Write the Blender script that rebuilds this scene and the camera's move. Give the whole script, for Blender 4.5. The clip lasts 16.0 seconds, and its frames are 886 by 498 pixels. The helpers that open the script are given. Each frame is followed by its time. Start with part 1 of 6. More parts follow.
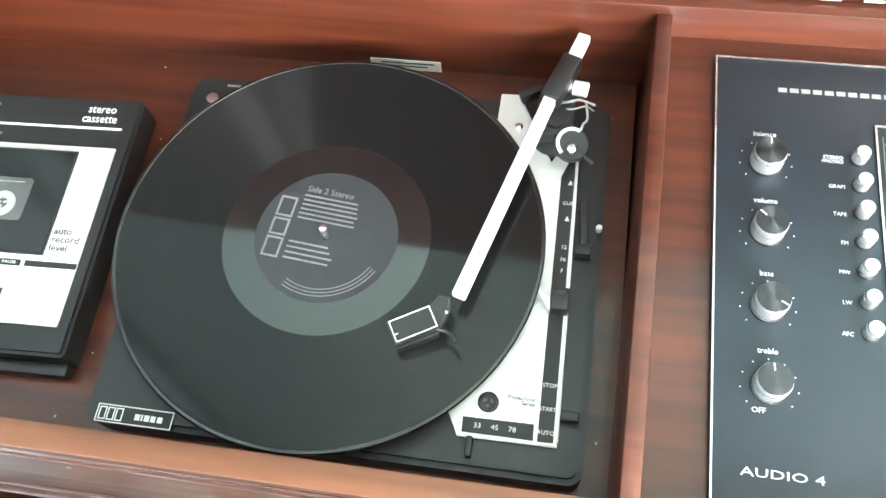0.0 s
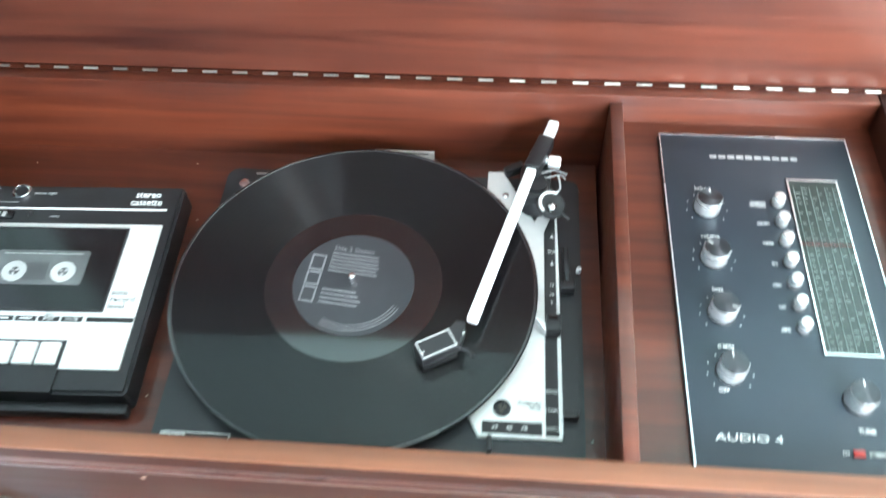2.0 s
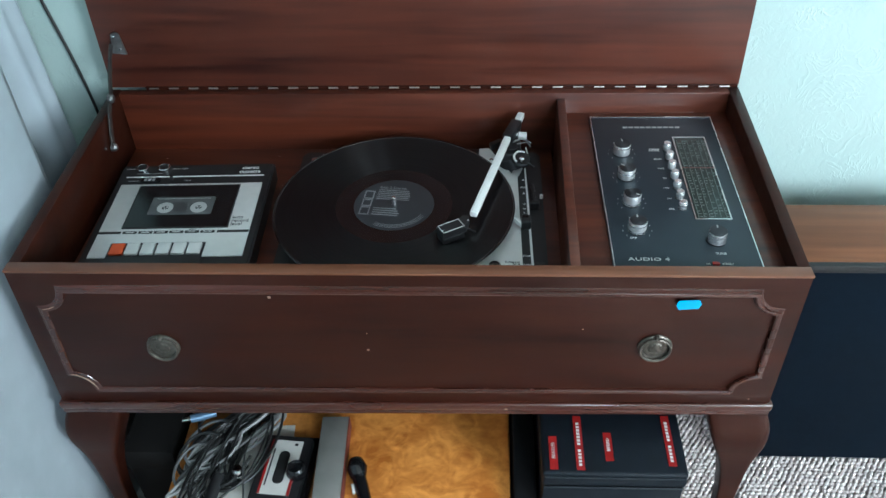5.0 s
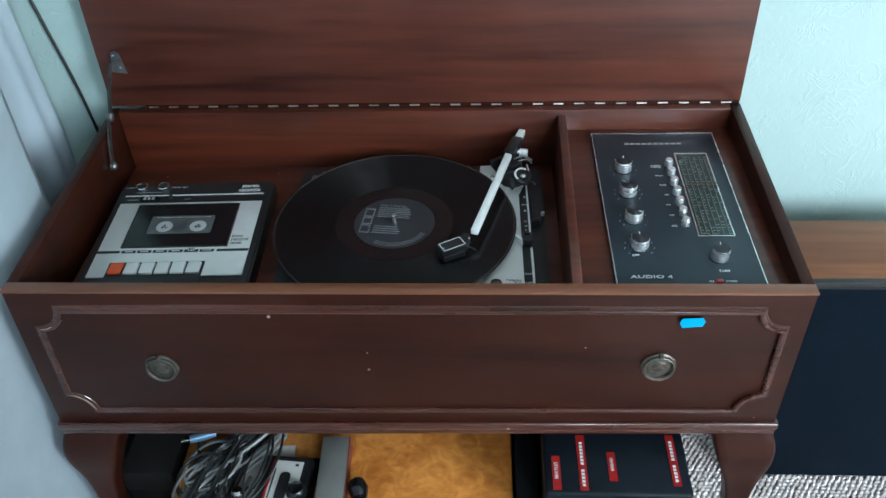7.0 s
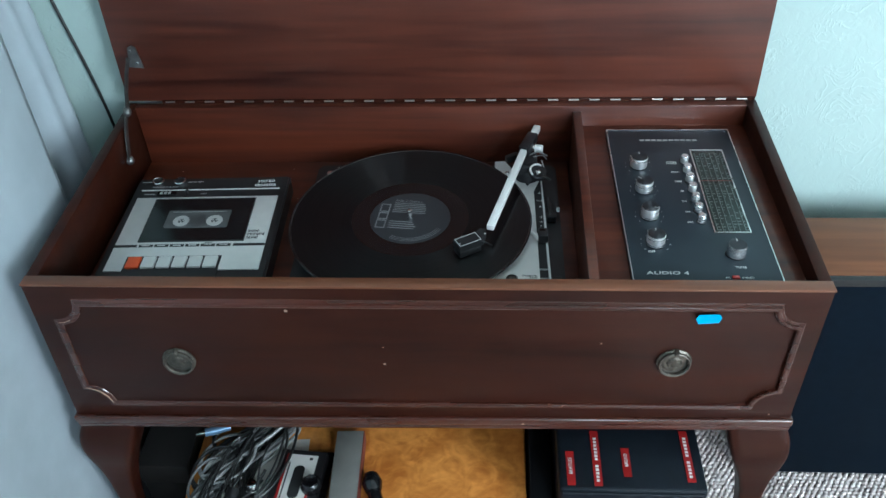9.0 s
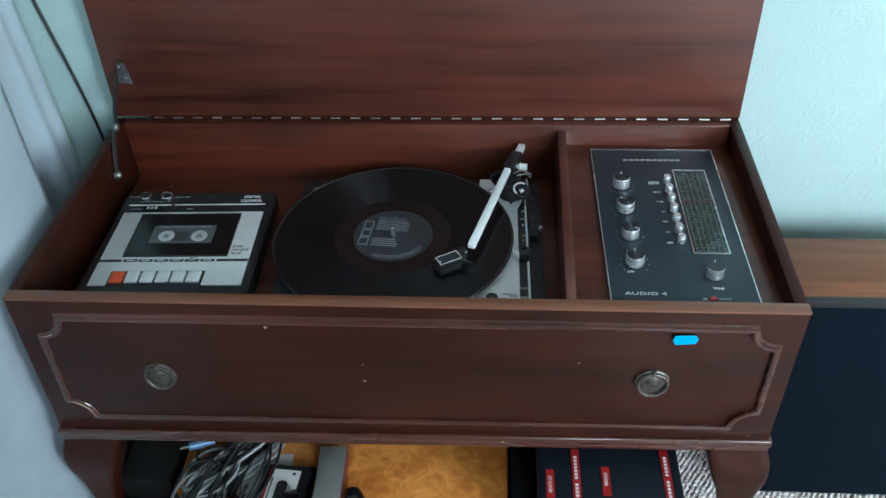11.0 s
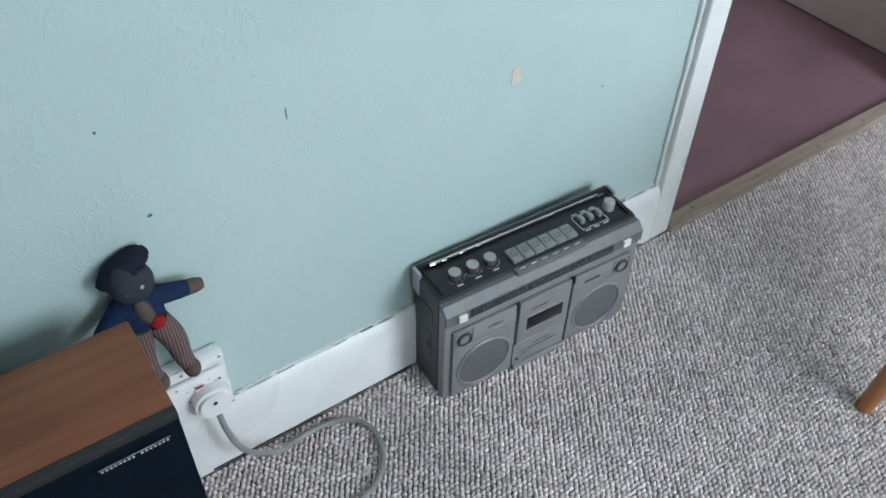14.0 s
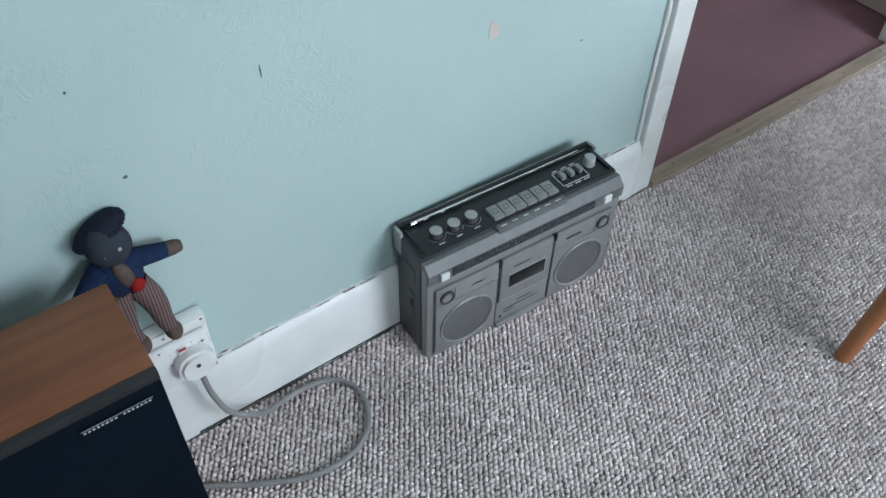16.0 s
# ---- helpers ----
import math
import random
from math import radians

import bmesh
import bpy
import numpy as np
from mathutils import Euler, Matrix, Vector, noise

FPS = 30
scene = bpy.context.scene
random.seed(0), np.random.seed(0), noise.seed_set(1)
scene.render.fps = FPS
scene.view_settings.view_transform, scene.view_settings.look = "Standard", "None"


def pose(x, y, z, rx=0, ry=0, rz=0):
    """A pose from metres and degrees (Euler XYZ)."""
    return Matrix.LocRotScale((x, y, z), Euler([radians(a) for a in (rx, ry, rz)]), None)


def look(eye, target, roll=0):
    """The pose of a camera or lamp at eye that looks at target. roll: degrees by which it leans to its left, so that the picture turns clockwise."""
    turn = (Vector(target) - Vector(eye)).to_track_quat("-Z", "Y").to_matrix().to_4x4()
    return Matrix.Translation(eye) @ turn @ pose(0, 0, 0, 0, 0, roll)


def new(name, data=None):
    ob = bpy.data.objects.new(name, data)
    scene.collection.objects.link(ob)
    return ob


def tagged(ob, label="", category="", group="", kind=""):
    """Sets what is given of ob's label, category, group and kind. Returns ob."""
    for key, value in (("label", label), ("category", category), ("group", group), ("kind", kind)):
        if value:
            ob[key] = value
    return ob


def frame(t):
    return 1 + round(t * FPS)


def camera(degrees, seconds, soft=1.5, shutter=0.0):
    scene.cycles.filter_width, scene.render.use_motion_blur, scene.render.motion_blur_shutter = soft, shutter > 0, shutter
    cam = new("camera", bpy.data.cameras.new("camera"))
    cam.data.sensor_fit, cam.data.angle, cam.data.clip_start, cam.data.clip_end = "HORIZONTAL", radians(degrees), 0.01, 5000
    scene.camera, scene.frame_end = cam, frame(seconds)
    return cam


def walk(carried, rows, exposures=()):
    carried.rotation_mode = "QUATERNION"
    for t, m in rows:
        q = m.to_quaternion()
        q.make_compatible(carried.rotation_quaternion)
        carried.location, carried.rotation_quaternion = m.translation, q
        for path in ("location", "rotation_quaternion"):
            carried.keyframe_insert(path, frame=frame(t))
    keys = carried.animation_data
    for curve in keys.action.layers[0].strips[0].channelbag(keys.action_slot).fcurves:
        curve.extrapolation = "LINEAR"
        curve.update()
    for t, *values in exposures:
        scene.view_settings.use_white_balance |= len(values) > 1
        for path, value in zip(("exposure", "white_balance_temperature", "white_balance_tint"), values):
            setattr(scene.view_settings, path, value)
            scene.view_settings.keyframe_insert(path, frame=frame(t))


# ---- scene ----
cam = camera(55.2, 16.0, shutter=0.4)
# stops, kelvin and tint along the walk
EXPOSURES = [(0, 3.01, 6840, 12), (1, 2.83, 6890, 12), (1.7, 2.69, 6790, 12), (2, 2.88, 6140, 11), (2.4, 2.60, 5890, 10), (3, 2.00, 5690, 9), (3.7, 1.38, 5830, 8), (4.2, 1.12, 5880, 8), (6.3, 0.95, 5730, 7), (10.5, 0.83, 5680, 7), (11.5, 0.79, 5580, 5), (12.3, 0.44, 5730, 6), (13, 0.32, 5770, 9), (13.5, 0.02, 5970, 13), (14.2, -0.10, 5920, 14), (16, -0.17, 5870, 14)]
PATH = [
    (0, (0.571, -0.07, 1.058), (0.303, 0.777, -0.734), -10.0),
    (0.5, (0.571, -0.068, 1.057), (0.274, 0.778, -0.73), -9.4),
    (1, (0.573, -0.072, 1.066), (0.241, 0.768, -0.718), -8.6),
    (1.5, (0.585, -0.1, 1.09), (0.235, 0.835, -0.643), -8.2),
    (2, (0.529, -0.213, 1.116), (0.399, 0.978, -0.485), -2.5),
    (2.5, (0.496, -0.333, 1.13), (0.402, 0.844, -0.484), -3.2),
    (3, (0.508, -0.434, 1.136), (0.453, 0.818, -0.423), -1.7),
    (3.5, (0.533, -0.602, 1.177), (0.475, 0.78, -0.267), -1.3),
    (4, (0.533, -0.66, 1.197), (0.458, 0.796, -0.173), -1.8),
    (4.2, (0.528, -0.659, 1.2), (0.446, 0.811, -0.153), -1.9),
    (6.3, (0.524, -0.657, 1.2), (0.419, 0.863, -0.096), -2.3),
    (6.5, (0.527, -0.657, 1.197), (0.425, 0.867, -0.093), -2.3),
    (7, (0.526, -0.65, 1.197), (0.423, 0.874, -0.095), -2.5),
    (7.5, (0.524, -0.645, 1.194), (0.421, 0.877, -0.1), -2.7),
    (8, (0.515, -0.65, 1.194), (0.408, 0.868, -0.105), -2.8),
    (10.5, (0.529, -0.654, 1.207), (0.396, 0.869, -0.083), -2.3),
    (11, (0.543, -0.651, 1.208), (0.414, 0.882, -0.07), -2.3),
    (11.3, (0.556, -0.645, 1.214), (0.426, 0.891, -0.061), -2.4),
    (11.5, (0.561, -0.63, 1.223), (0.443, 0.907, -0.051), -2.2),
    (11.7, (0.57, -0.587, 1.239), (0.477, 0.962, -0.022), -3.0),
    (11.8, (0.585, -0.559, 1.245), (0.522, 1.009, 0.005), -3.5),
    (12, (0.598, -0.497, 1.248), (0.679, 1.097, 0.043), -2.8),
    (12.5, (0.666, -0.439, 1.234), (1.058, 1.12, 0.045), 0.0),
    (12.8, (0.776, -0.439, 1.204), (1.33, 1.058, -0.001), -1.1),
    (13, (0.873, -0.412, 1.185), (1.457, 1.012, -0.092), -0.9),
    (13.1, (0.922, -0.393, 1.183), (1.52, 0.99, -0.131), 0.1),
    (13.2, (0.95, -0.4, 1.157), (1.584, 0.982, -0.143), 0.2),
    (13.5, (1.057, -0.362, 1.147), (1.783, 0.915, -0.21), 2.6),
    (14, (1.146, -0.315, 1.099), (1.965, 0.832, -0.32), 1.6),
    (14.5, (1.151, -0.303, 1.082), (1.967, 0.802, -0.371), 1.4),
    (15, (1.142, -0.313, 1.09), (1.961, 0.773, -0.377), 1.7),
    (15.5, (1.144, -0.326, 1.092), (1.96, 0.759, -0.378), 1.6),
    (16, (1.149, -0.324, 1.091), (1.961, 0.756, -0.384), 1.5),
]
walk(cam, [(t, look(eye, target, roll)) for t, eye, target, roll in PATH], exposures=EXPOSURES)

# ---- world and daylight ----
world = bpy.data.worlds.new("daylight")
scene.world = world
world.use_nodes = True
wn = world.node_tree
sky = wn.nodes.new("ShaderNodeTexSky")
sky.sky_type, sky.sun_disc = "NISHITA", False
sky.sun_elevation, sky.sun_rotation = radians(45), radians(174)
wn.nodes["Background"].inputs[1].default_value = 0.06
wn.links.new(sky.outputs[0], wn.nodes["Background"].inputs[0])


def area_lamp(name, m, sx, sy, power, colour):
    li = bpy.data.lights.new(name, "AREA")
    li.shape, li.size, li.size_y, li.energy, li.color = "RECTANGLE", sx, sy, power, colour
    ob = new(name, li)
    ob.matrix_world = m
    return ob


# daylight that comes in through the two windows behind the camera
area_lamp("window_daylight", look((2.65, -2.14, 1.30), (2.55, 0.2, 0.60)), 1.10, 1.30, 64, (0.89, 0.955, 0.97))
area_lamp("back_window_daylight", look((1.20, -2.14, 1.52), (1.15, 0.2, 0.6)), 0.30, 0.85, 11, (0.80, 0.92, 1.0))

# sun through the windows, falling on the carpet in front of the cabinet
sun_data = bpy.data.lights.new("sun", "SUN")
sun_data.energy, sun_data.angle, sun_data.color = 5.0, radians(0.6), (1.0, 0.95, 0.88)
new("sun", sun_data).matrix_world = look((1.25, -2.2, 1.5), (1.14, -0.66, 0.0))

# ---- materials ----


def nodes_of(name):
    m = bpy.data.materials.new(name)
    m.use_nodes = True
    nt = m.node_tree
    return m, nt, nt.nodes["Principled BSDF"]


def mat(name, colour, rough=0.5, metal=0.0, var=0.15, scale=40.0, bump=0.0, bump_scale=200.0, stretch=(1, 1, 1), coat=0.0, spec=0.5, rand=0.0, rough_var=0.1):
    """Painted, moulded or metal surface with two scales of variation and fine relief."""
    m, nt, p = nodes_of(name)
    n, l = nt.nodes, nt.links
    tc = n.new("ShaderNodeTexCoord")
    mp = n.new("ShaderNodeMapping")
    mp.inputs["Scale"].default_value = stretch
    l.new(tc.outputs["Object"], mp.inputs[0])
    t1 = n.new("ShaderNodeTexNoise")
    t1.inputs["Scale"].default_value, t1.inputs["Detail"].default_value = scale, 5
    l.new(mp.outputs[0], t1.inputs[0])
    t2 = n.new("ShaderNodeTexNoise")
    t2.inputs["Scale"].default_value, t2.inputs["Detail"].default_value = scale * 0.12, 3
    l.new(mp.outputs[0], t2.inputs[0])
    mx = n.new("ShaderNodeMath")
    mx.operation = "ADD"
    l.new(t1.outputs[0], mx.inputs[0]), l.new(t2.outputs[0], mx.inputs[1])
    rp = n.new("ShaderNodeMapRange")
    rp.inputs[1].default_value, rp.inputs[2].default_value = 0.7, 1.3
    rp.inputs[3].default_value, rp.inputs[4].default_value = 1 - var, 1 + var
    l.new(mx.outputs[0], rp.inputs[0])
    hsv = n.new("ShaderNodeHueSaturation")
    hsv.inputs["Color"].default_value = (*colour, 1)
    val = rp.outputs[0]
    if rand:
        oi = n.new("ShaderNodeObjectInfo")
        r2 = n.new("ShaderNodeMapRange")
        r2.inputs[3].default_value, r2.inputs[4].default_value = 1 - rand, 1 + rand
        l.new(oi.outputs["Random"], r2.inputs[0])
        mu = n.new("ShaderNodeMath")
        mu.operation = "MULTIPLY"
        l.new(val, mu.inputs[0]), l.new(r2.outputs[0], mu.inputs[1])
        val = mu.outputs[0]
    l.new(val, hsv.inputs["Value"])
    l.new(hsv.outputs[0], p.inputs["Base Color"])
    rr = n.new("ShaderNodeMapRange")
    rr.inputs[1].default_value, rr.inputs[2].default_value = 0.3, 0.7
    rr.inputs[3].default_value, rr.inputs[4].default_value = max(0.02, rough - rough_var), min(1, rough + rough_var)
    l.new(t2.outputs[0], rr.inputs[0])
    l.new(rr.outputs[0], p.inputs["Roughness"])
    p.inputs["Metallic"].default_value = metal
    p.inputs["Coat Weight"].default_value = coat
    p.inputs["Coat Roughness"].default_value = 0.12
    p.inputs["Specular IOR Level"].default_value = spec
    if bump:
        t3 = n.new("ShaderNodeTexNoise")
        t3.inputs["Scale"].default_value, t3.inputs["Detail"].default_value = bump_scale, 4
        l.new(mp.outputs[0], t3.inputs[0])
        b = n.new("ShaderNodeBump")
        b.inputs["Strength"].default_value, b.inputs["Distance"].default_value = bump, 0.002
        l.new(t3.outputs[0], b.inputs["Height"])
        l.new(b.outputs[0], p.inputs["Normal"])
    return m


def wood(name, dark, light, along=(0.8, 14, 14), band=3.0, fine=9.0, rough=0.35, coat=0.3, figure=0.0):
    """Veneer: long streaks, broad bands, pores; figure adds a mottled burr."""
    m, nt, p = nodes_of(name)
    n, l = nt.nodes, nt.links
    tc = n.new("ShaderNodeTexCoord")
    mp = n.new("ShaderNodeMapping")
    mp.inputs["Scale"].default_value = along
    l.new(tc.outputs["Object"], mp.inputs[0])
    a = n.new("ShaderNodeTexNoise")
    a.inputs["Scale"].default_value, a.inputs["Detail"].default_value, a.inputs["Distortion"].default_value = band, 6, 0.6
    b = n.new("ShaderNodeTexNoise")
    b.inputs["Scale"].default_value, b.inputs["Detail"].default_value = fine, 8
    c = n.new("ShaderNodeTexNoise")
    c.inputs["Scale"].default_value, c.inputs["Detail"].default_value = 30.0 if figure else 9.0, 6
    c.inputs["Distortion"].default_value = 1.6 if figure else 0.0
    l.new(mp.outputs[0], a.inputs[0]), l.new(mp.outputs[0], b.inputs[0]), l.new(tc.outputs["Object"], c.inputs[0])
    s1 = n.new("ShaderNodeMath")
    s1.operation, s1.inputs[1].default_value = "MULTIPLY_ADD", 0.45
    l.new(b.outputs[0], s1.inputs[0]), l.new(a.outputs[0], s1.inputs[2])
    s2 = n.new("ShaderNodeMath")
    s2.operation, s2.inputs[1].default_value = "MULTIPLY_ADD", 0.25 + figure
    l.new(c.outputs[0], s2.inputs[0]), l.new(s1.outputs[0], s2.inputs[2])
    rp = n.new("ShaderNodeValToRGB")
    mean = 0.5 + 0.225 + 0.5 * (0.25 + figure)
    mr = n.new("ShaderNodeMapRange")
    mr.inputs[1].default_value, mr.inputs[2].default_value = mean - 0.26, mean + 0.26
    rp.color_ramp.elements[0].color, rp.color_ramp.elements[1].color = (*dark, 1), (*light, 1)
    l.new(s2.outputs[0], mr.inputs[0]), l.new(mr.outputs[0], rp.inputs[0])
    l.new(rp.outputs[0], p.inputs["Base Color"])
    rr = n.new("ShaderNodeMapRange")
    rr.inputs[3].default_value, rr.inputs[4].default_value = rough - 0.08, rough + 0.14
    l.new(b.outputs[0], rr.inputs[0]), l.new(rr.outputs[0], p.inputs["Roughness"])
    bp = n.new("ShaderNodeBump")
    bp.inputs["Strength"].default_value, bp.inputs["Distance"].default_value = 0.12, 0.001
    l.new(b.outputs[0], bp.inputs["Height"]), l.new(bp.outputs[0], p.inputs["Normal"])
    p.inputs["Coat Weight"].default_value, p.inputs["Coat Roughness"].default_value = coat, 0.12
    p.inputs["Specular IOR Level"].default_value = 0.38
    return m


MAHOGANY = wood("mahogany", (0.014, 0.0028, 0.0012), (0.038, 0.0080, 0.0032), along=(1.2, 7, 7), band=2.2, rough=0.40, coat=0.12)
MAHOGANY.node_tree.nodes["Principled BSDF"].inputs["Coat Roughness"].default_value = 0.07
MAHOGANY.node_tree.nodes["Principled BSDF"].inputs["Specular IOR Level"].default_value = 0.16
MAHOGANY_BEAD = wood("mahogany_moulding", (0.024, 0.0044, 0.0021), (0.062, 0.0125, 0.0054), along=(1.2, 7, 7), band=2.2, rough=0.25, coat=0.8)
MAHOGANY_LID = wood("mahogany_lid_veneer", (0.030, 0.0066, 0.0040), (0.112, 0.0265, 0.0130), along=(0.7, 12, 12), rough=0.40, coat=0.35)
lidp = MAHOGANY_LID.node_tree.nodes["Principled BSDF"]
lidp.inputs["Coat Roughness"].default_value, lidp.inputs["Coat IOR"].default_value, lidp.inputs["Specular IOR Level"].default_value = 0.30, 1.6, 0.45
MAHOGANY_EDGE = wood("mahogany_edge", (0.085, 0.027, 0.012), (0.19, 0.068, 0.031), rough=0.42, coat=0.2)
MAHOGANY_IN = wood("mahogany_inside", (0.036, 0.0064, 0.0027), (0.110, 0.0235, 0.0092), rough=0.40, coat=0.45)
TEAK = wood("teak_veneer", (0.115, 0.036, 0.0135), (0.235, 0.086, 0.034), along=(0.7, 10, 10), rough=0.45, coat=0.1)
MAPLE = wood("birdseye_veneer", (0.42, 0.130, 0.020), (0.74, 0.300, 0.064), along=(2, 3, 2), band=7, fine=34, rough=0.3, coat=0.5, figure=0.9)
CHAIRWOOD = wood("orange_chair_wood", (0.25, 0.085, 0.028), (0.42, 0.17, 0.06), along=(14, 14, 0.8), rough=0.4)
BLACK = mat("black_plastic", (0.012, 0.012, 0.013), 0.42, var=0.2, scale=60, bump=0.05, bump_scale=900)
BLACK_GLOSS = mat("black_gloss", (0.008, 0.008, 0.009), 0.15, var=0.2, scale=60, rough_var=0.05)
PLATE_BLACK = mat("satin_black_metal", (0.012, 0.013, 0.015), 0.45, var=0.15, scale=60, bump=0.04, bump_scale=700)
PANEL = mat("dark_anodised_panel", (0.017, 0.026, 0.036), 0.42, metal=0.12, var=0.08, scale=25)
SILVER = mat("silver_paint", (0.70, 0.70, 0.68), 0.42, metal=0.3, var=0.05, scale=80)
ALU = mat("brushed_aluminium", (0.75, 0.75, 0.75), 0.28, metal=1.0, var=0.06, scale=60, bump=0.05, bump_scale=300, stretch=(1, 1, 20))
KNOB_ALU = mat("satin_aluminium", (0.80, 0.80, 0.80), 0.30, metal=0.85, var=0.05, scale=60, bump=0.04, bump_scale=300, stretch=(1, 1, 20))
CHROME = mat("chrome", (0.85, 0.85, 0.86), 0.08, metal=1.0, var=0.03, rough_var=0.04)
WHITE = mat("white_plastic", (0.72, 0.72, 0.70), 0.35, var=0.05, scale=50)
REEL = mat("dim_white_hub", (0.40, 0.40, 0.39), 0.4, var=0.08)
WHITE_INK = mat("white_print", (0.72, 0.72, 0.70), 0.6, var=0.03)
BLACK_INK = mat("black_print", (0.015, 0.015, 0.015), 0.6, var=0.03)
ORANGE = mat("orange_plastic", (0.75, 0.10, 0.025), 0.4, var=0.05)
RED = mat("red_tape", (0.30, 0.012, 0.011), 0.35, var=0.12, scale=90)
RED_DULL = mat("faded_red_card", (0.16, 0.03, 0.02), 0.6, var=0.2, scale=60)
RED_LENS = mat("red_lens", (0.35, 0.02, 0.015), 0.2, var=0.05)
BLUE = mat("cyan_sticker", (0.0, 0.30, 0.58), 0.5, var=0.08, scale=120)
BRASS = mat("aged_brass", (0.14, 0.125, 0.105), 0.42, metal=0.9, var=0.35, scale=180, bump=0.2, bump_scale=500)
HINGE_METAL = mat("worn_hinge_metal", (0.36, 0.335, 0.30), 0.4, metal=1.0, var=0.3, rand=0.4)
STAY = mat("dark_steel", (0.11, 0.106, 0.10), 0.4, metal=0.8, var=0.3, scale=120)
STEEL = mat("dull_steel", (0.30, 0.30, 0.30), 0.35, metal=0.9, var=0.25, scale=120)
CLOTH = mat("black_grille_cloth", (0.0036, 0.0070, 0.0120), 0.9, var=0.2, scale=60, bump=0.3, bump_scale=1500, spec=0.06)
VINYL_CASE = mat("black_leatherette", (0.006, 0.009, 0.013), 0.5, var=0.2, scale=70, bump=0.2, bump_scale=500, spec=0.2)
GREY_PLASTIC = mat("grey_plastic", (0.245, 0.245, 0.24), 0.45, metal=0.25, var=0.08, scale=60)
GREY_LIGHT = mat("silver_grey_plastic", (0.38, 0.38, 0.375), 0.4, metal=0.3, var=0.08, scale=60)
GREY_DARK = mat("dark_grey_plastic", (0.05, 0.05, 0.052), 0.45, var=0.12, scale=60)
GREY_KEY = mat("mid_grey_key", (0.27, 0.27, 0.265), 0.4, metal=0.3, var=0.12, scale=60)
GREY_BEZEL = mat("grey_bezel_plastic", (0.15, 0.15, 0.148), 0.55, metal=0.2, var=0.12, scale=60)
GRILLE = mat("grey_grille", (0.145, 0.142, 0.138), 0.6, metal=0.3, var=0.1, scale=60, bump=0.8, bump_scale=900)
PAPER = mat("card_paper", (0.62, 0.60, 0.55), 0.8, var=0.08, scale=40)
PAINT_WHITE = mat("white_gloss_paint", (0.72, 0.73, 0.70), 0.3, var=0.07, scale=16, bump=0.25, bump_scale=45, rough_var=0.12)
CEILING_WHITE = mat("ceiling_white", (0.74, 0.74, 0.72), 0.9, var=0.04, scale=6)
NET = mat("net_curtain", (0.36, 0.41, 0.44), 0.9, var=0.06, scale=30, bump=0.3, bump_scale=900)
CABLE_GREY = mat("grey_cable", (0.22, 0.22, 0.215), 0.45, var=0.1)
CABLE_DIM = mat("dusty_grey_cable", (0.085, 0.085, 0.084), 0.45, var=0.15)
CABLE_PALE = mat("pale_cable", (0.26, 0.26, 0.255), 0.45, var=0.12)
CABLE_BLACK = mat("black_cable", (0.012, 0.012, 0.012), 0.4, var=0.1)
BLUE_METAL = mat("blue_plug", (0.12, 0.20, 0.30), 0.3, metal=0.4, var=0.1)
HALL_FLOOR = mat("maroon_floor", (0.25, 0.145, 0.17), 0.42, var=0.18, scale=6, bump=0.05, bump_scale=60)
HALL_TRIM = mat("pale_pink_gloss_paint", (0.60, 0.54, 0.51), 0.4, var=0.06, scale=8)
HALL_WALL = mat("beige_wall", (0.64, 0.56, 0.50), 0.8, var=0.06, scale=5, bump=0.1, bump_scale=60)
STRIP = mat("worn_threshold", (0.40, 0.325, 0.265), 0.5, metal=0.2, var=0.3, scale=30, stretch=(0.3, 3, 1), bump=0.3, bump_scale=120)
DOLL_DARK = mat("dark_felt", (0.018, 0.021, 0.032), 0.95, var=0.2, scale=90, bump=0.5, bump_scale=600, spec=0.1)
DOLL_FACE = mat("dark_grey_cloth", (0.035, 0.040, 0.050), 0.95, var=0.15, scale=90, bump=0.4, bump_scale=600, spec=0.1)
DOLL_BLUE = mat("blue_felt", (0.016, 0.029, 0.070), 0.95, var=0.2, scale=90, bump=0.5, bump_scale=600, spec=0.1)
DOLL_TAN = mat("tan_knit", (0.10, 0.075, 0.062), 0.95, var=0.2, scale=90, bump=0.5, bump_scale=600, spec=0.1)
DOLL_RED = mat("red_felt", (0.26, 0.016, 0.014), 0.9, var=0.2, scale=90, bump=0.4, bump_scale=600, spec=0.1)
DIAL_INK = mat("faded_dial_print", (0.13, 0.17, 0.155), 0.5, var=0.2, scale=200)
DIAL = mat("dial_glass_ground", (0.022, 0.032, 0.028), 0.2, var=0.1, scale=30)


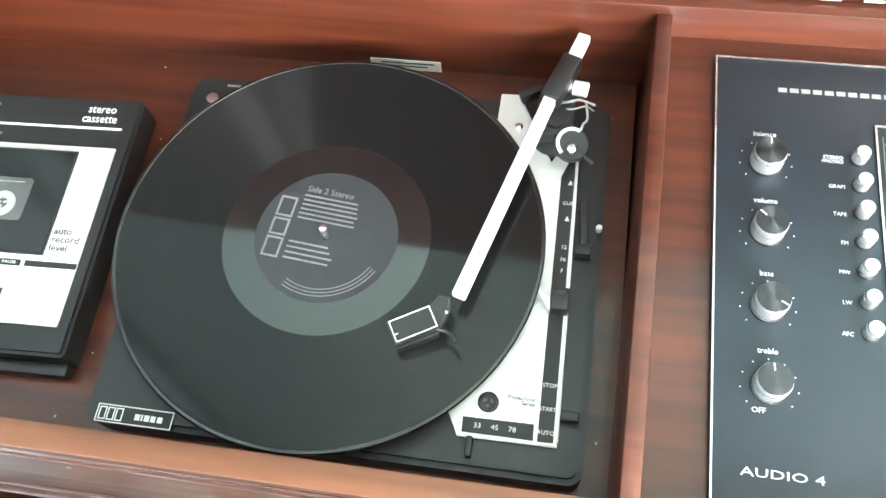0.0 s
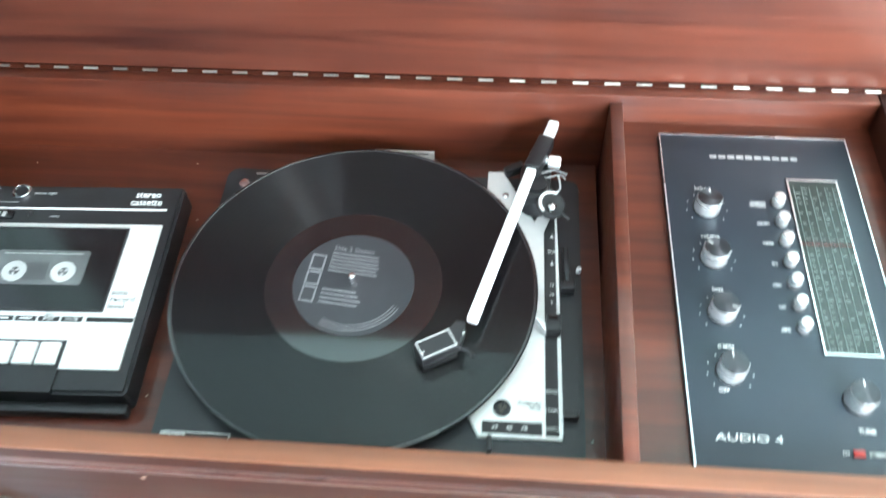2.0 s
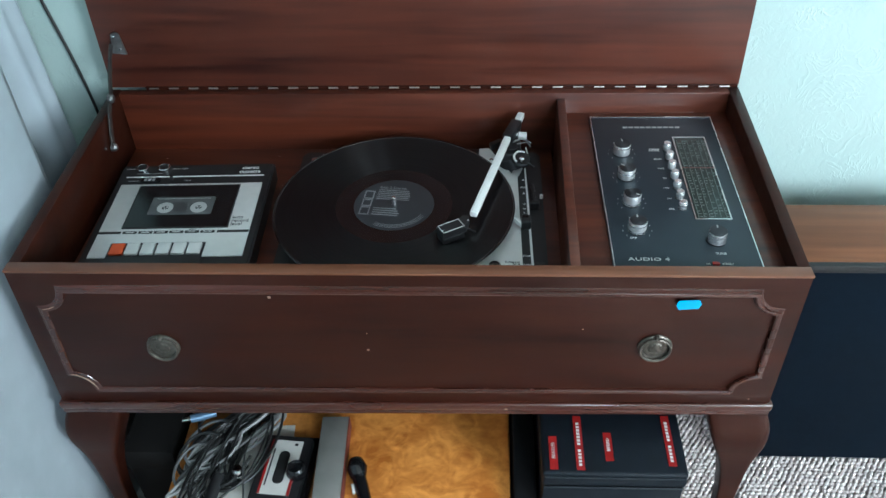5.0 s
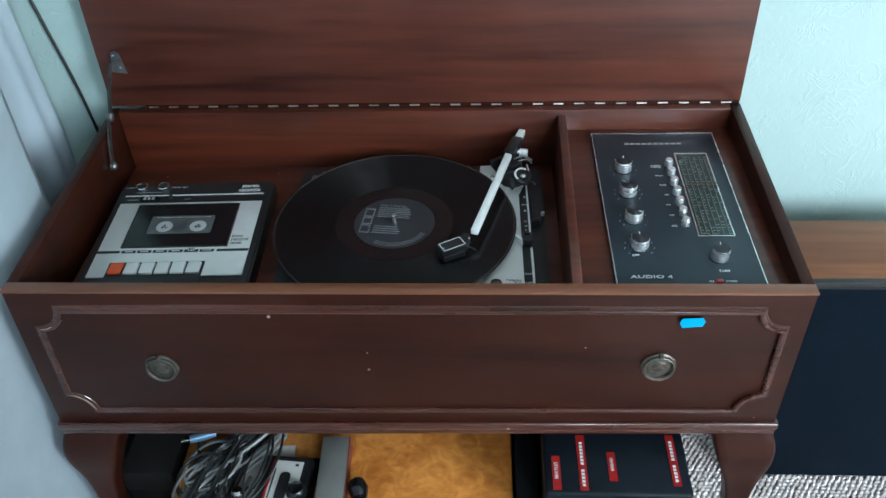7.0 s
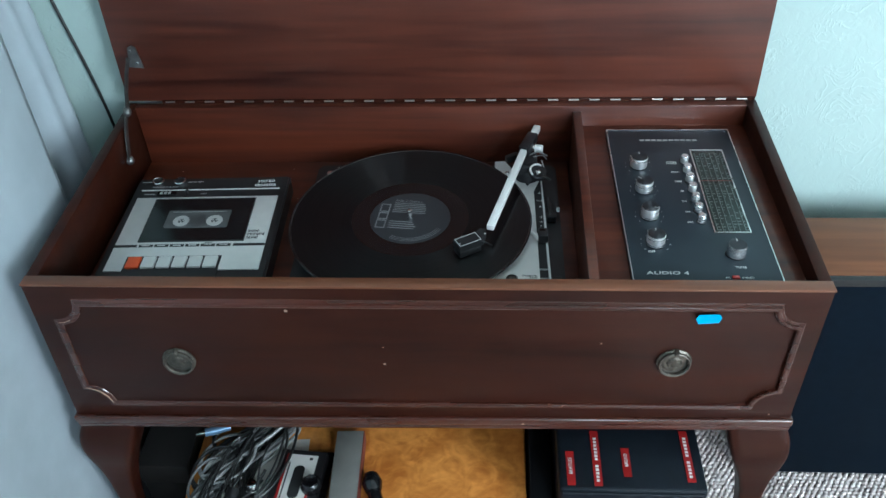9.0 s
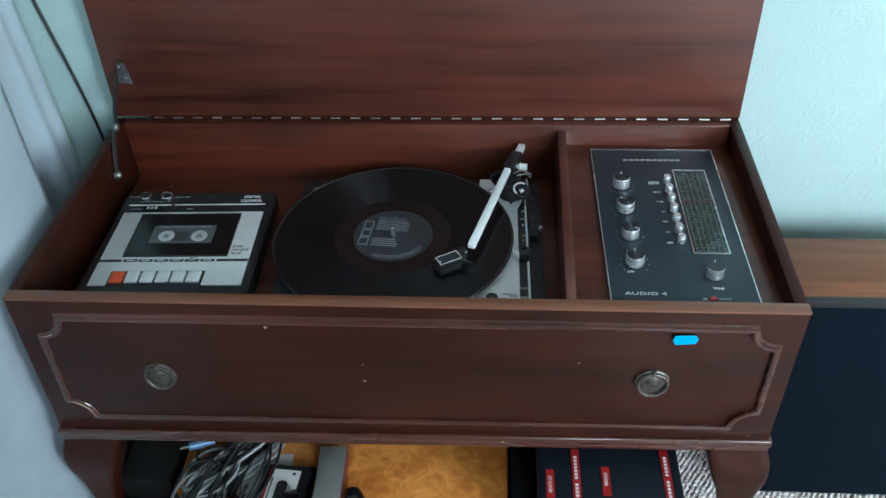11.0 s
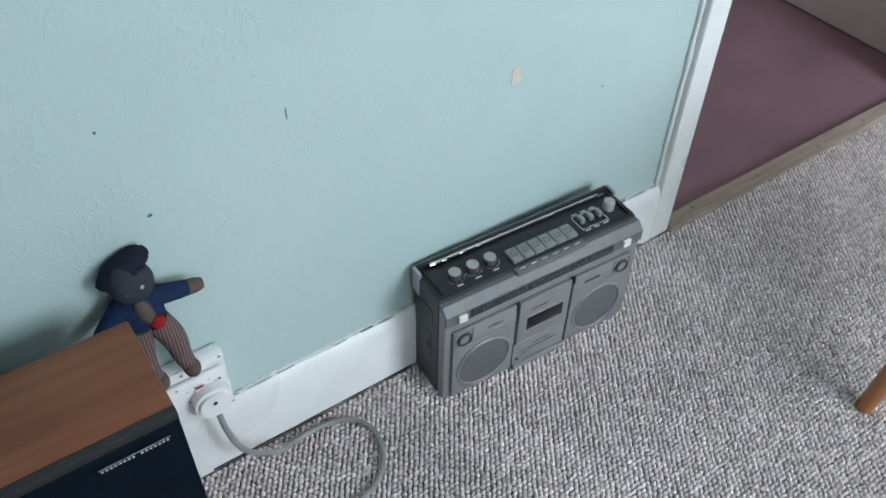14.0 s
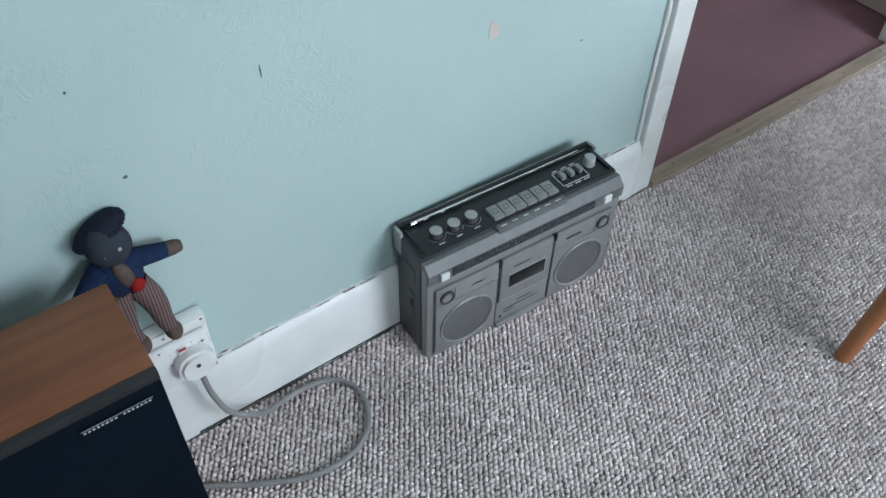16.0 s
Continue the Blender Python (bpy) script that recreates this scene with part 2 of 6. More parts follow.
def wall_paint():
    m, nt, p = nodes_of("teal_wall_paint")
    n, l = nt.nodes, nt.links
    tc = n.new("ShaderNodeTexCoord")
    big = n.new("ShaderNodeTexNoise")
    big.inputs["Scale"].default_value, big.inputs["Detail"].default_value = 2.5, 4
    chip = n.new("ShaderNodeTexNoise")
    chip.inputs["Scale"].default_value, chip.inputs["Detail"].default_value, chip.inputs["Distortion"].default_value = 70, 5, 1.2
    swirl = n.new("ShaderNodeTexNoise")
    swirl.inputs["Scale"].default_value, swirl.inputs["Detail"].default_value, swirl.inputs["Distortion"].default_value = 21, 3, 3.0
    for t in (big, chip, swirl):
        l.new(tc.outputs["Object"], t.inputs[0])
    rp = n.new("ShaderNodeValToRGB")
    rp.color_ramp.elements[0].position, rp.color_ramp.elements[0].color = 0.3, (0.40, 0.515, 0.49, 1)
    rp.color_ramp.elements[1].position, rp.color_ramp.elements[1].color = 0.7, (0.45, 0.565, 0.53, 1)
    l.new(big.outputs[0], rp.inputs[0]), l.new(rp.outputs[0], p.inputs["Base Color"])
    sb = n.new("ShaderNodeMath")   # thin curling trowel strokes, here and there
    sb.operation, sb.inputs[1].default_value = "SUBTRACT", 0.5
    ab = n.new("ShaderNodeMath")
    ab.operation = "ABSOLUTE"
    l.new(swirl.outputs[0], sb.inputs[0]), l.new(sb.outputs[0], ab.inputs[0])
    ridge = n.new("ShaderNodeMapRange")
    ridge.inputs[1].default_value, ridge.inputs[2].default_value, ridge.inputs[3].default_value, ridge.inputs[4].default_value = 0.0, 0.045, 1.0, 0.0
    l.new(ab.outputs[0], ridge.inputs[0])
    where = n.new("ShaderNodeTexNoise")
    where.inputs["Scale"].default_value, where.inputs["Detail"].default_value = 13, 2
    l.new(tc.outputs["Object"], where.inputs[0])
    mask = n.new("ShaderNodeMapRange")
    mask.inputs[1].default_value, mask.inputs[2].default_value = 0.44, 0.60
    l.new(where.outputs[0], mask.inputs[0])
    ml = n.new("ShaderNodeMath")
    ml.operation = "MULTIPLY"
    l.new(ridge.outputs[0], ml.inputs[0]), l.new(mask.outputs[0], ml.inputs[1])
    ch = n.new("ShaderNodeMath")
    ch.operation, ch.inputs[1].default_value = "MULTIPLY", 0.4
    l.new(chip.outputs[0], ch.inputs[0])
    ad = n.new("ShaderNodeMath")
    ad.operation, ad.inputs[1].default_value = "MULTIPLY_ADD", 0.45
    l.new(ml.outputs[0], ad.inputs[0]), l.new(ch.outputs[0], ad.inputs[2])
    b = n.new("ShaderNodeBump")
    b.inputs["Strength"].default_value, b.inputs["Distance"].default_value = 0.38, 0.003
    l.new(ad.outputs[0], b.inputs["Height"]), l.new(b.outputs[0], p.inputs["Normal"])
    p.inputs["Roughness"].default_value = 0.34
    return m


WALL = wall_paint()


def vinyl():
    """Pressed vinyl: grooves stretch the highlight across them; bands between the tracks."""
    m, nt, p = nodes_of("record_vinyl")
    n, l = nt.nodes, nt.links
    tc = n.new("ShaderNodeTexCoord")
    ln = n.new("ShaderNodeVectorMath")
    ln.operation = "LENGTH"
    l.new(tc.outputs["Object"], ln.inputs[0])
    cv = n.new("ShaderNodeCombineXYZ")
    l.new(ln.outputs["Value"], cv.inputs[0])
    ns = n.new("ShaderNodeTexNoise")
    ns.inputs["Scale"].default_value, ns.inputs["Detail"].default_value = 220, 4
    l.new(cv.outputs[0], ns.inputs[0])
    rr = n.new("ShaderNodeMapRange")
    rr.inputs[1].default_value, rr.inputs[2].default_value = 0.3, 0.7
    rr.inputs[3].default_value, rr.inputs[4].default_value = 0.34, 0.50
    l.new(ns.outputs[0], rr.inputs[0]), l.new(rr.outputs[0], p.inputs["Roughness"])
    b = n.new("ShaderNodeBump")
    b.inputs["Strength"].default_value, b.inputs["Distance"].default_value = 0.2, 0.0006
    l.new(ns.outputs[0], b.inputs["Height"]), l.new(b.outputs[0], p.inputs["Normal"])
    tg = n.new("ShaderNodeTangent")
    tg.direction_type, tg.axis = "RADIAL", "Z"
    l.new(tg.outputs[0], p.inputs["Tangent"])
    p.inputs["Anisotropic"].default_value, p.inputs["Anisotropic Rotation"].default_value = 1.0, 0.25
    p.inputs["Specular IOR Level"].default_value = 0.24
    p.inputs["Coat Weight"].default_value, p.inputs["Coat Roughness"].default_value, p.inputs["Coat IOR"].default_value = 0.45, 0.05, 1.5
    p.inputs["Base Color"].default_value = (0.0018, 0.0020, 0.0026, 1)
    return m


VINYL = vinyl()
RUNOUT = mat("smooth_vinyl", (0.003, 0.0033, 0.0042), 0.07, var=0.1, rough_var=0.02, spec=0.9, coat=0.2)
RIM = mat("rounded_vinyl_rim", (0.006, 0.006, 0.0065), 0.22, var=0.1, spec=0.9)
LABEL = mat("record_label_paper", (0.026, 0.027, 0.031), 0.42, var=0.08, scale=60)
LABEL_INK = mat("grey_label_print", (0.17, 0.17, 0.175), 0.5, var=0.2, scale=300)


def carpet_mat(name, rand):
    m, nt, p = nodes_of(name)
    n, l = nt.nodes, nt.links
    tc = n.new("ShaderNodeTexCoord")
    a = n.new("ShaderNodeTexNoise")
    a.inputs["Scale"].default_value, a.inputs["Detail"].default_value = 5, 4
    v = n.new("ShaderNodeTexVoronoi")
    v.inputs["Scale"].default_value = 110
    f = n.new("ShaderNodeTexNoise")
    f.inputs["Scale"].default_value, f.inputs["Detail"].default_value = 420, 3
    for t in (a, v, f):
        l.new(tc.outputs["Object"], t.inputs[0])
    rp = n.new("ShaderNodeValToRGB")
    rp.color_ramp.elements[0].position, rp.color_ramp.elements[0].color = 0.0, (0.50, 0.435, 0.415, 1)
    rp.color_ramp.elements[1].position, rp.color_ramp.elements[1].color = 1.0, (0.77, 0.695, 0.67, 1)
    if not rand:
        rp.color_ramp.elements[0].color, rp.color_ramp.elements[1].color = (0.30, 0.265, 0.25, 1), (0.46, 0.41, 0.395, 1)
    if rand:
        g = n.new("ShaderNodeNewGeometry")
        l.new(g.outputs["Random Per Island"], rp.inputs[0])
    else:
        l.new(v.outputs["Color"], rp.inputs[0])
    mx = n.new("ShaderNodeMix")
    mx.data_type, mx.blend_type = "RGBA", "MULTIPLY"
    mx.inputs[0].default_value = 1.0
    r2 = n.new("ShaderNodeMapRange")
    r2.inputs[1].default_value, r2.inputs[2].default_value, r2.inputs[3].default_value, r2.inputs[4].default_value = 0.3, 0.7, 0.78, 1.12
    l.new(a.outputs[0], r2.inputs[0])
    l.new(rp.outputs[0], mx.inputs[6]), l.new(r2.outputs[0], mx.inputs[7])
    l.new(mx.outputs[2], p.inputs["Base Color"])
    b = n.new("ShaderNodeBump")
    b.inputs["Strength"].default_value, b.inputs["Distance"].default_value = 0.5, 0.002
    l.new(f.outputs[0] if rand else v.outputs["Distance"], b.inputs["Height"]), l.new(b.outputs[0], p.inputs["Normal"])
    p.inputs["Roughness"].default_value = 0.95
    p.inputs["Specular IOR Level"].default_value = 0.15
    return m


CARPET = carpet_mat("carpet_backing", False)
CARPET_LOOP = carpet_mat("carpet_loops", True)


def glass():
    m, nt, p = nodes_of("clear_glass")
    p.inputs["Transmission Weight"].default_value = 1.0
    p.inputs["Roughness"].default_value = 0.02
    p.inputs["IOR"].default_value = 1.3
    return m


GLASS = glass()


# ---- builders ----


def box(bm, x0, x1, y0, y1, z0, z1, bevel=0.0, seg=2):
    r = bmesh.ops.create_cube(bm, size=1.0)
    vs = r["verts"]
    bmesh.ops.transform(bm, verts=vs, matrix=Matrix.Translation(((x0 + x1) / 2, (y0 + y1) / 2, (z0 + z1) / 2)) @ Matrix.Diagonal((x1 - x0, y1 - y0, z1 - z0, 1)))
    if bevel:
        es = list({e for v in vs for e in v.link_edges})
        bmesh.ops.bevel(bm, geom=es, offset=bevel, segments=seg, affect="EDGES", profile=0.5)
    return bm


def bx(*a, bevel=0.0, seg=2):
    return box(bmesh.new(), *a, bevel=bevel, seg=seg)


def lathe(prof, seg=32, m=None, bm=None):
    """Turned solid: prof is (radius, height) from the bottom up; closed where the radius is 0."""
    bm = bm or bmesh.new()
    rings = []
    for r, z in prof:
        if r < 1e-6:
            rings.append([bm.verts.new((0, 0, z))])
        else:
            rings.append([bm.verts.new((r * math.cos(2 * math.pi * i / seg), r * math.sin(2 * math.pi * i / seg), z)) for i in range(seg)])
    for a, b in zip(rings, rings[1:]):
        for i in range(seg):
            j = (i + 1) % seg
            f = [a[i % len(a)], a[j % len(a)], b[j % len(b)], b[i % len(b)]]
            f = list(dict.fromkeys(f))
            if len(f) > 2:
                bm.faces.new(f)
    if m is not None:
        bmesh.ops.transform(bm, verts=[v for r in rings for v in r], matrix=m)
    return bm


def disc_knob(r, h, bevel=0.001, seg=32):
    return [(0, 0), (r, 0), (r, h - bevel), (r - bevel, h), (0, h)]


def sweep(points, radius, seg=8, bm=None, closed=False):
    """A tube along a smooth line through the points; radius may be a list."""
    bm = bm or bmesh.new()
    pts = [Vector(p) for p in points]
    rad = radius if isinstance(radius, (list, tuple)) else [radius] * len(pts)
    fine, fr = [], []
    for i in range(len(pts) - 1):
        p0, p1, p2, p3 = pts[max(i - 1, 0)], pts[i], pts[i + 1], pts[min(i + 2, len(pts) - 1)]
        for k in range(6):
            t = k / 6
            fine.append(0.5 * ((2 * p1) + (p2 - p0) * t + (2 * p0 - 5 * p1 + 4 * p2 - p3) * t * t + (3 * p1 - p0 - 3 * p2 + p3) * t ** 3))
            fr.append(rad[i] * (1 - t) + rad[i + 1] * t)
    fine.append(pts[-1]), fr.append(rad[-1])
    rings = []
    side = None
    for i, p in enumerate(fine):
        d = (fine[min(i + 1, len(fine) - 1)] - fine[max(i - 1, 0)]).normalized()
        if side is None:
            side = d.orthogonal().normalized()
        side = (side - d * side.dot(d)).normalized()
        up = d.cross(side)
        rings.append([bm.verts.new(p + fr[i] * (math.cos(2 * math.pi * k / seg) * side + math.sin(2 * math.pi * k / seg) * up)) for k in range(seg)])
    for a, b in zip(rings, rings[1:]):
        for k in range(seg):
            bm.faces.new([a[k], a[(k + 1) % seg], b[(k + 1) % seg], b[k]])
    bm.faces.new(rings[0][::-1]), bm.faces.new(rings[-1])
    return bm


def extrude_poly(pts, z0, z1, bevel=0.0):
    """A plate of that outline in x, y between two heights."""
    bm = bmesh.new()
    lo = [bm.verts.new((x, y, z0)) for x, y in pts]
    hi = [bm.verts.new((x, y, z1)) for x, y in pts]
    n = len(pts)
    bm.faces.new(lo[::-1]), bm.faces.new(hi)
    for i in range(n):
        bm.faces.new([lo[i], lo[(i + 1) % n], hi[(i + 1) % n], hi[i]])
    bmesh.ops.recalc_face_normals(bm, faces=bm.faces)
    if bevel:
        bmesh.ops.bevel(bm, geom=[e for e in bm.edges if abs(e.verts[0].co.z - z1) < 1e-6 and abs(e.verts[1].co.z - z1) < 1e-6], offset=bevel, segments=2, affect="EDGES")
    return bm


def round_rect(x0, x1, y0, y1, r, n=5):
    out = []
    for cx, cy, a0 in ((x1 - r, y0 + r, -90), (x1 - r, y1 - r, 0), (x0 + r, y1 - r, 90), (x0 + r, y0 + r, 180)):
        for k in range(n + 1):
            a = radians(a0 + 90 * k / n)
            out.append((cx + r * math.cos(a), cy + r * math.sin(a)))
    return out


def ring_plate(x0, x1, y0, y1, w, z0, z1):
    """A thin rectangular outline of width w."""
    bm = bmesh.new()
    box(bm, x0, x1, y0, y0 + w, z0, z1), box(bm, x0, x1, y1 - w, y1, z0, z1)
    box(bm, x0, x0 + w, y0 + w, y1 - w, z0, z1), box(bm, x1 - w, x1, y0 + w, y1 - w, z0, z1)
    return bm


def place(bm, m):
    bmesh.ops.transform(bm, verts=bm.verts, matrix=m)
    return bm


def mesh_of(name, bm, material, smooth=True):
    bmesh.ops.recalc_face_normals(bm, faces=bm.faces)
    me = bpy.data.meshes.new(name)
    bm.to_mesh(me)
    bm.free()
    for m in (material if isinstance(material, (list, tuple)) else [material]):
        me.materials.append(m)
    if smooth:
        me.shade_smooth()
        me.set_sharp_from_angle(angle=radians(35))
    return me


def part(name, bm, material, parent, label="", smooth=True):
    ob = new(name, mesh_of(name, bm, material, smooth))
    ob.parent = parent
    if label:
        tagged(ob, label)
    return ob


def thing(name, label, category, m=None, group="", kind=""):
    ob = new(name)
    ob.empty_display_size = 0.05
    if m is not None:
        ob.matrix_basis = m
    return tagged(ob, label, category, group, kind)


def solo(name, bm, material, label="", category="", kind="", group="", smooth=True):
    return tagged(new(name, mesh_of(name, bm, material, smooth)), label, category, group, kind)


def words(body, size, m, material, parent, align="CENTER", thick=0.0002, squeeze=1.0):
    """Lettering in the built-in font, laid in the x, y plane of m, as a mesh part."""
    cu = bpy.data.curves.new("lettering", "FONT")
    cu.body, cu.size, cu.align_x, cu.align_y, cu.extrude, cu.resolution_u = body, size, align, "CENTER", thick, 2
    cu.space_line = 0.85
    tmp = bpy.data.objects.new("lettering", cu)
    me = bpy.data.meshes.new_from_object(tmp)
    bpy.data.objects.remove(tmp)
    me.name = "lettering"
    me.materials.clear()
    me.materials.append(material)
    ob = new("lettering", me)
    ob.parent = parent
    ob.matrix_basis = m @ Matrix.Diagonal((squeeze, 1, 1, 1))
    return ob


def bars(rows, m, material, parent, name="print"):
    """Unreadable print: bars (x0, x1, y, height) in the plane of m."""
    bm = bmesh.new()
    for x0, x1, y, h in rows:
        box(bm, x0, x1, y - h / 2, y + h / 2, 0, 0.0003)
    ob = part(name, bm, material, parent, smooth=False)
    ob.matrix_basis = m
    return ob

# ---- the room ----
WY = 0.398          # face of the long wall
XL, XR, YF, ZC = -1.05, 3.06, -2.2, 2.4
DOOR0, DOOR1 = 2.160, 2.948


def structure(name, bm, material, label, smooth=False):
    return solo(name, bm, material, label, "", "structure", smooth=smooth)


structure("floor", bx(XL - 0.1, 3.5, YF - 0.1, WY + 0.008, -0.06, -0.004), CARPET, "grey and cream loop-pile carpet floor")
bm = bmesh.new()
box(bm, XL - 0.1, DOOR0 - 0.047, WY, WY + 0.12, 0, ZC), box(bm, DOOR1 + 0.047, 3.5, WY, WY + 0.034, 0, ZC), box(bm, DOOR0 - 0.047, DOOR1 + 0.047, WY, WY + 0.12, 2.05, ZC)
structure("wall_north", bm, WALL, "pale teal painted wall with rough plaster texture")
bm = bmesh.new()   # wall behind the camera, with the window opening
for x0, x1, z0, z1 in ((XL - 0.1, 0.92, 0, ZC), (0.92, 1.52, 0, 0.75), (0.92, 1.52, 2.05, ZC), (1.52, 2.06, 0, ZC), (2.06, 3.25, 0, 0.6), (2.06, 3.25, 2.0, ZC), (3.25, 3.5, 0, ZC)):
    box(bm, x0, x1, YF - 0.2, YF, z0, z1)
structure("wall_south", bm, WALL, "pale teal painted wall with the window opening")
structure("wall_west", bx(XL - 0.12, XL, YF, WY, 0, ZC), WALL, "pale teal painted side wall")
structure("wall_east", bx(3.5, 3.6, YF - 0.2, WY + 0.12, 0, ZC), WALL, "pale teal painted end wall")
structure("ceiling", bx(XL - 0.12, 3.6, YF - 0.2, WY + 0.12, ZC, ZC + 0.08), CEILING_WHITE, "plain white ceiling")


def window(name, x0, x1, z0, z1, m):
    w = thing(name, "white painted window with two glass panes", "window", m, kind="structure")
    bm = bmesh.new()
    for a in ((x0, x1, -0.03, 0.03, z0, z0 + 0.06), (x0, x1, -0.03, 0.03, z1 - 0.06, z1), (x0, x0 + 0.06, -0.03, 0.03, z0 + 0.06, z1 - 0.06), (x1 - 0.06, x1, -0.03, 0.03, z0 + 0.06, z1 - 0.06)):
        box(bm, *a)
    c = (x0 + x1) / 2
    box(bm, c - 0.03, c + 0.03, -0.028, 0.028, z0 + 0.06, z1 - 0.06)
    part("window_frame", bm, PAINT_WHITE, w)
    for a, b in ((x0 + 0.06, c - 0.03), (c + 0.03, x1 - 0.06)):
        g = part("pane", bx(a, b, -0.003, 0.003, z0 + 0.06, z1 - 0.06), GLASS, w, smooth=False)
        g.visible_shadow = False
    part("window_sill", bx(x0 - 0.04, x1 + 0.04, 0.03, 0.16, z0 - 0.03, z0, bevel=0.006), PAINT_WHITE, w)
    return w


window("window_1", 2.06, 3.25, 0.6, 2.0, pose(0, YF - 0.12, 0))
window("window_2", 0.92, 1.52, 0.75, 2.05, pose(0, YF - 0.12, 0))


def skirting(name, x0, x1, y, h, material, label):
    """Board with a rounded, lumpy painted top."""
    bm = bmesh.new()
    n = max(2, int((x1 - x0) / 0.02))
    prof = [(0.0, 0.0), (-0.016, 0.0), (-0.016, h - 0.022), (-0.012, h - 0.008), (-0.006, h), (0.0, h + 0.001)]
    rows = []
    for i in range(n + 1):
        x = x0 + (x1 - x0) * i / n
        k = 0.0012 * noise.noise((x * 31, y, 3.1)) + 0.0008 * noise.noise((x * 90, y, 1.7))
        rows.append([bm.verts.new((x, y + py + (k if pz > h / 2 else 0), pz + (k if pz > h / 2 else 0))) for py, pz in prof])
    for a, b in zip(rows, rows[1:]):
        for j in range(len(prof) - 1):
            bm.faces.new([a[j], a[j + 1], b[j + 1], b[j]])
    bm.faces.new(rows[0][::-1]), bm.faces.new(rows[-1])
    return structure(name, bm, material, label, smooth=True)


skirting("baseboard_1", XL, 2.113, WY, 0.128, PAINT_WHITE, "white gloss painted skirting board with chipped top edge")
skirting("baseboard_2", DOOR1 + 0.06, 3.5, WY, 0.128, PAINT_WHITE, "white gloss painted skirting board")

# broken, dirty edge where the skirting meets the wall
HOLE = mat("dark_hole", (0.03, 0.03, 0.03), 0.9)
DIRT = mat("dirty_edge", (0.17, 0.14, 0.11), 0.9, var=0.4, scale=150)
bm = bmesh.new()
rnd = random.Random(21)
x = 1.30
while x < 2.10:
    ln = 0.008 + 0.035 * rnd.random()
    if rnd.random() < 0.7:
        zz = 0.1275 + 0.0015 * rnd.random()
        sweep([(x, WY - 0.004, zz), (x + ln / 2, WY - 0.0045, zz + 0.001 * rnd.random()), (x + ln, WY - 0.004, zz)], 0.0005 + 0.0007 * rnd.random(), 5, bm)
    x += ln + 0.004 + 0.012 * rnd.random()
solo("dirty_edge", bm, DIRT, "cracked dirty paint along the top of the skirting", "paint crack", kind="stuff")

# dark strip standing in for the shadow gap between skirting and carpet
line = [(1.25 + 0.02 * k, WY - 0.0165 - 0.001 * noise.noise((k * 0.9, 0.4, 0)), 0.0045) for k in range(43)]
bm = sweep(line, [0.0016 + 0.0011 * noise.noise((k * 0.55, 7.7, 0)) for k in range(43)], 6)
solo("skirting_shadow_gap", bm, HOLE, "dark strip painting the shadow gap at the foot of the skirting", "dirt", kind="stuff")

# door frame and threshold
bm = bmesh.new()
for x0, x1 in ((DOOR0 - 0.047, DOOR0), (DOOR1, DOOR1 + 0.047)):
    box(bm, x0, x1, WY - 0.016, WY + (0.13 if x0 < 2.5 else 0.036), 0, 2.05, bevel=0.003)
box(bm, DOOR0, DOOR1, WY - 0.020, WY + 0.13, 1.995, 2.05, bevel=0.003)
door_frame = structure("trim", bm, PAINT_WHITE, "white gloss painted door frame, chipped at its foot")
bead = [(DOOR0 - 0.051 + 0.0022 * noise.noise((z * 23, 1.3, 0)), WY - 0.003, z) for z in [0.13 + 0.0319 * k for k in range(60)]]
structure("trim_bead", sweep(bead, [0.0040 + 0.0022 * noise.noise((k * 0.7, 4.1, 0)) for k in range(60)], 8), PAINT_WHITE, "thick uneven bead of paint beside the door frame", smooth=True)
threshold = thing("trim_threshold", "worn grey-brown wooden threshold strip with nails", "threshold", kind="structure")
bm = extrude_poly([(DOOR0, WY - 0.026), (DOOR1, WY - 0.026), (DOOR1, WY + 0.012), (DOOR0, WY + 0.012)], -0.004, 0.010, bevel=0.004)
part("strip", bm, STRIP, threshold)
for x in (2.24, 2.42, 2.60, 2.76, 2.90):
    part("nail", lathe([(0, 0), (0.004, 0), (0.003, 0.0015), (0, 0.002)], 10, pose(x, WY - 0.008 + 0.006 * math.sin(x * 9), 0.0100)), STEEL, threshold, "dark nail head")
# hall beyond the doorway
structure("hall_floor", bx(1.2, XR, WY + 0.010, 2.6, -0.05, -0.002), HALL_FLOOR, "maroon sheet floor of the hall")
bm = bmesh.new()
box(bm, XR, XR + 0.1, WY + 0.036, 2.6, 0, ZC), box(bm, 1.1, 1.2, WY + 0.12, 2.6, 0, ZC), box(bm, 1.1, XR + 0.1, 2.6, 2.7, 0, ZC)
structure("hall_wall", bm, HALL_WALL, "beige painted hall walls")
structure("hall_ceiling", bx(1.1, XR + 0.1, WY + 0.12, 2.7, ZC, ZC + 0.08), CEILING_WHITE, "white hall ceiling")
structure("hall_baseboard", bx(XR - 0.014, XR - 0.001, WY + 0.040, 2.6, 0, 0.105, bevel=0.003), HALL_TRIM, "beige painted hall skirting board")
# added fill lamp without a known source, brightens the hall wall and floor
area_lamp("hall_fill_light", look((1.7, 2.4, 1.6), (2.9, 0.8, 0.2)), 0.8, 0.9, 5.5, (1.0, 0.90, 0.82))

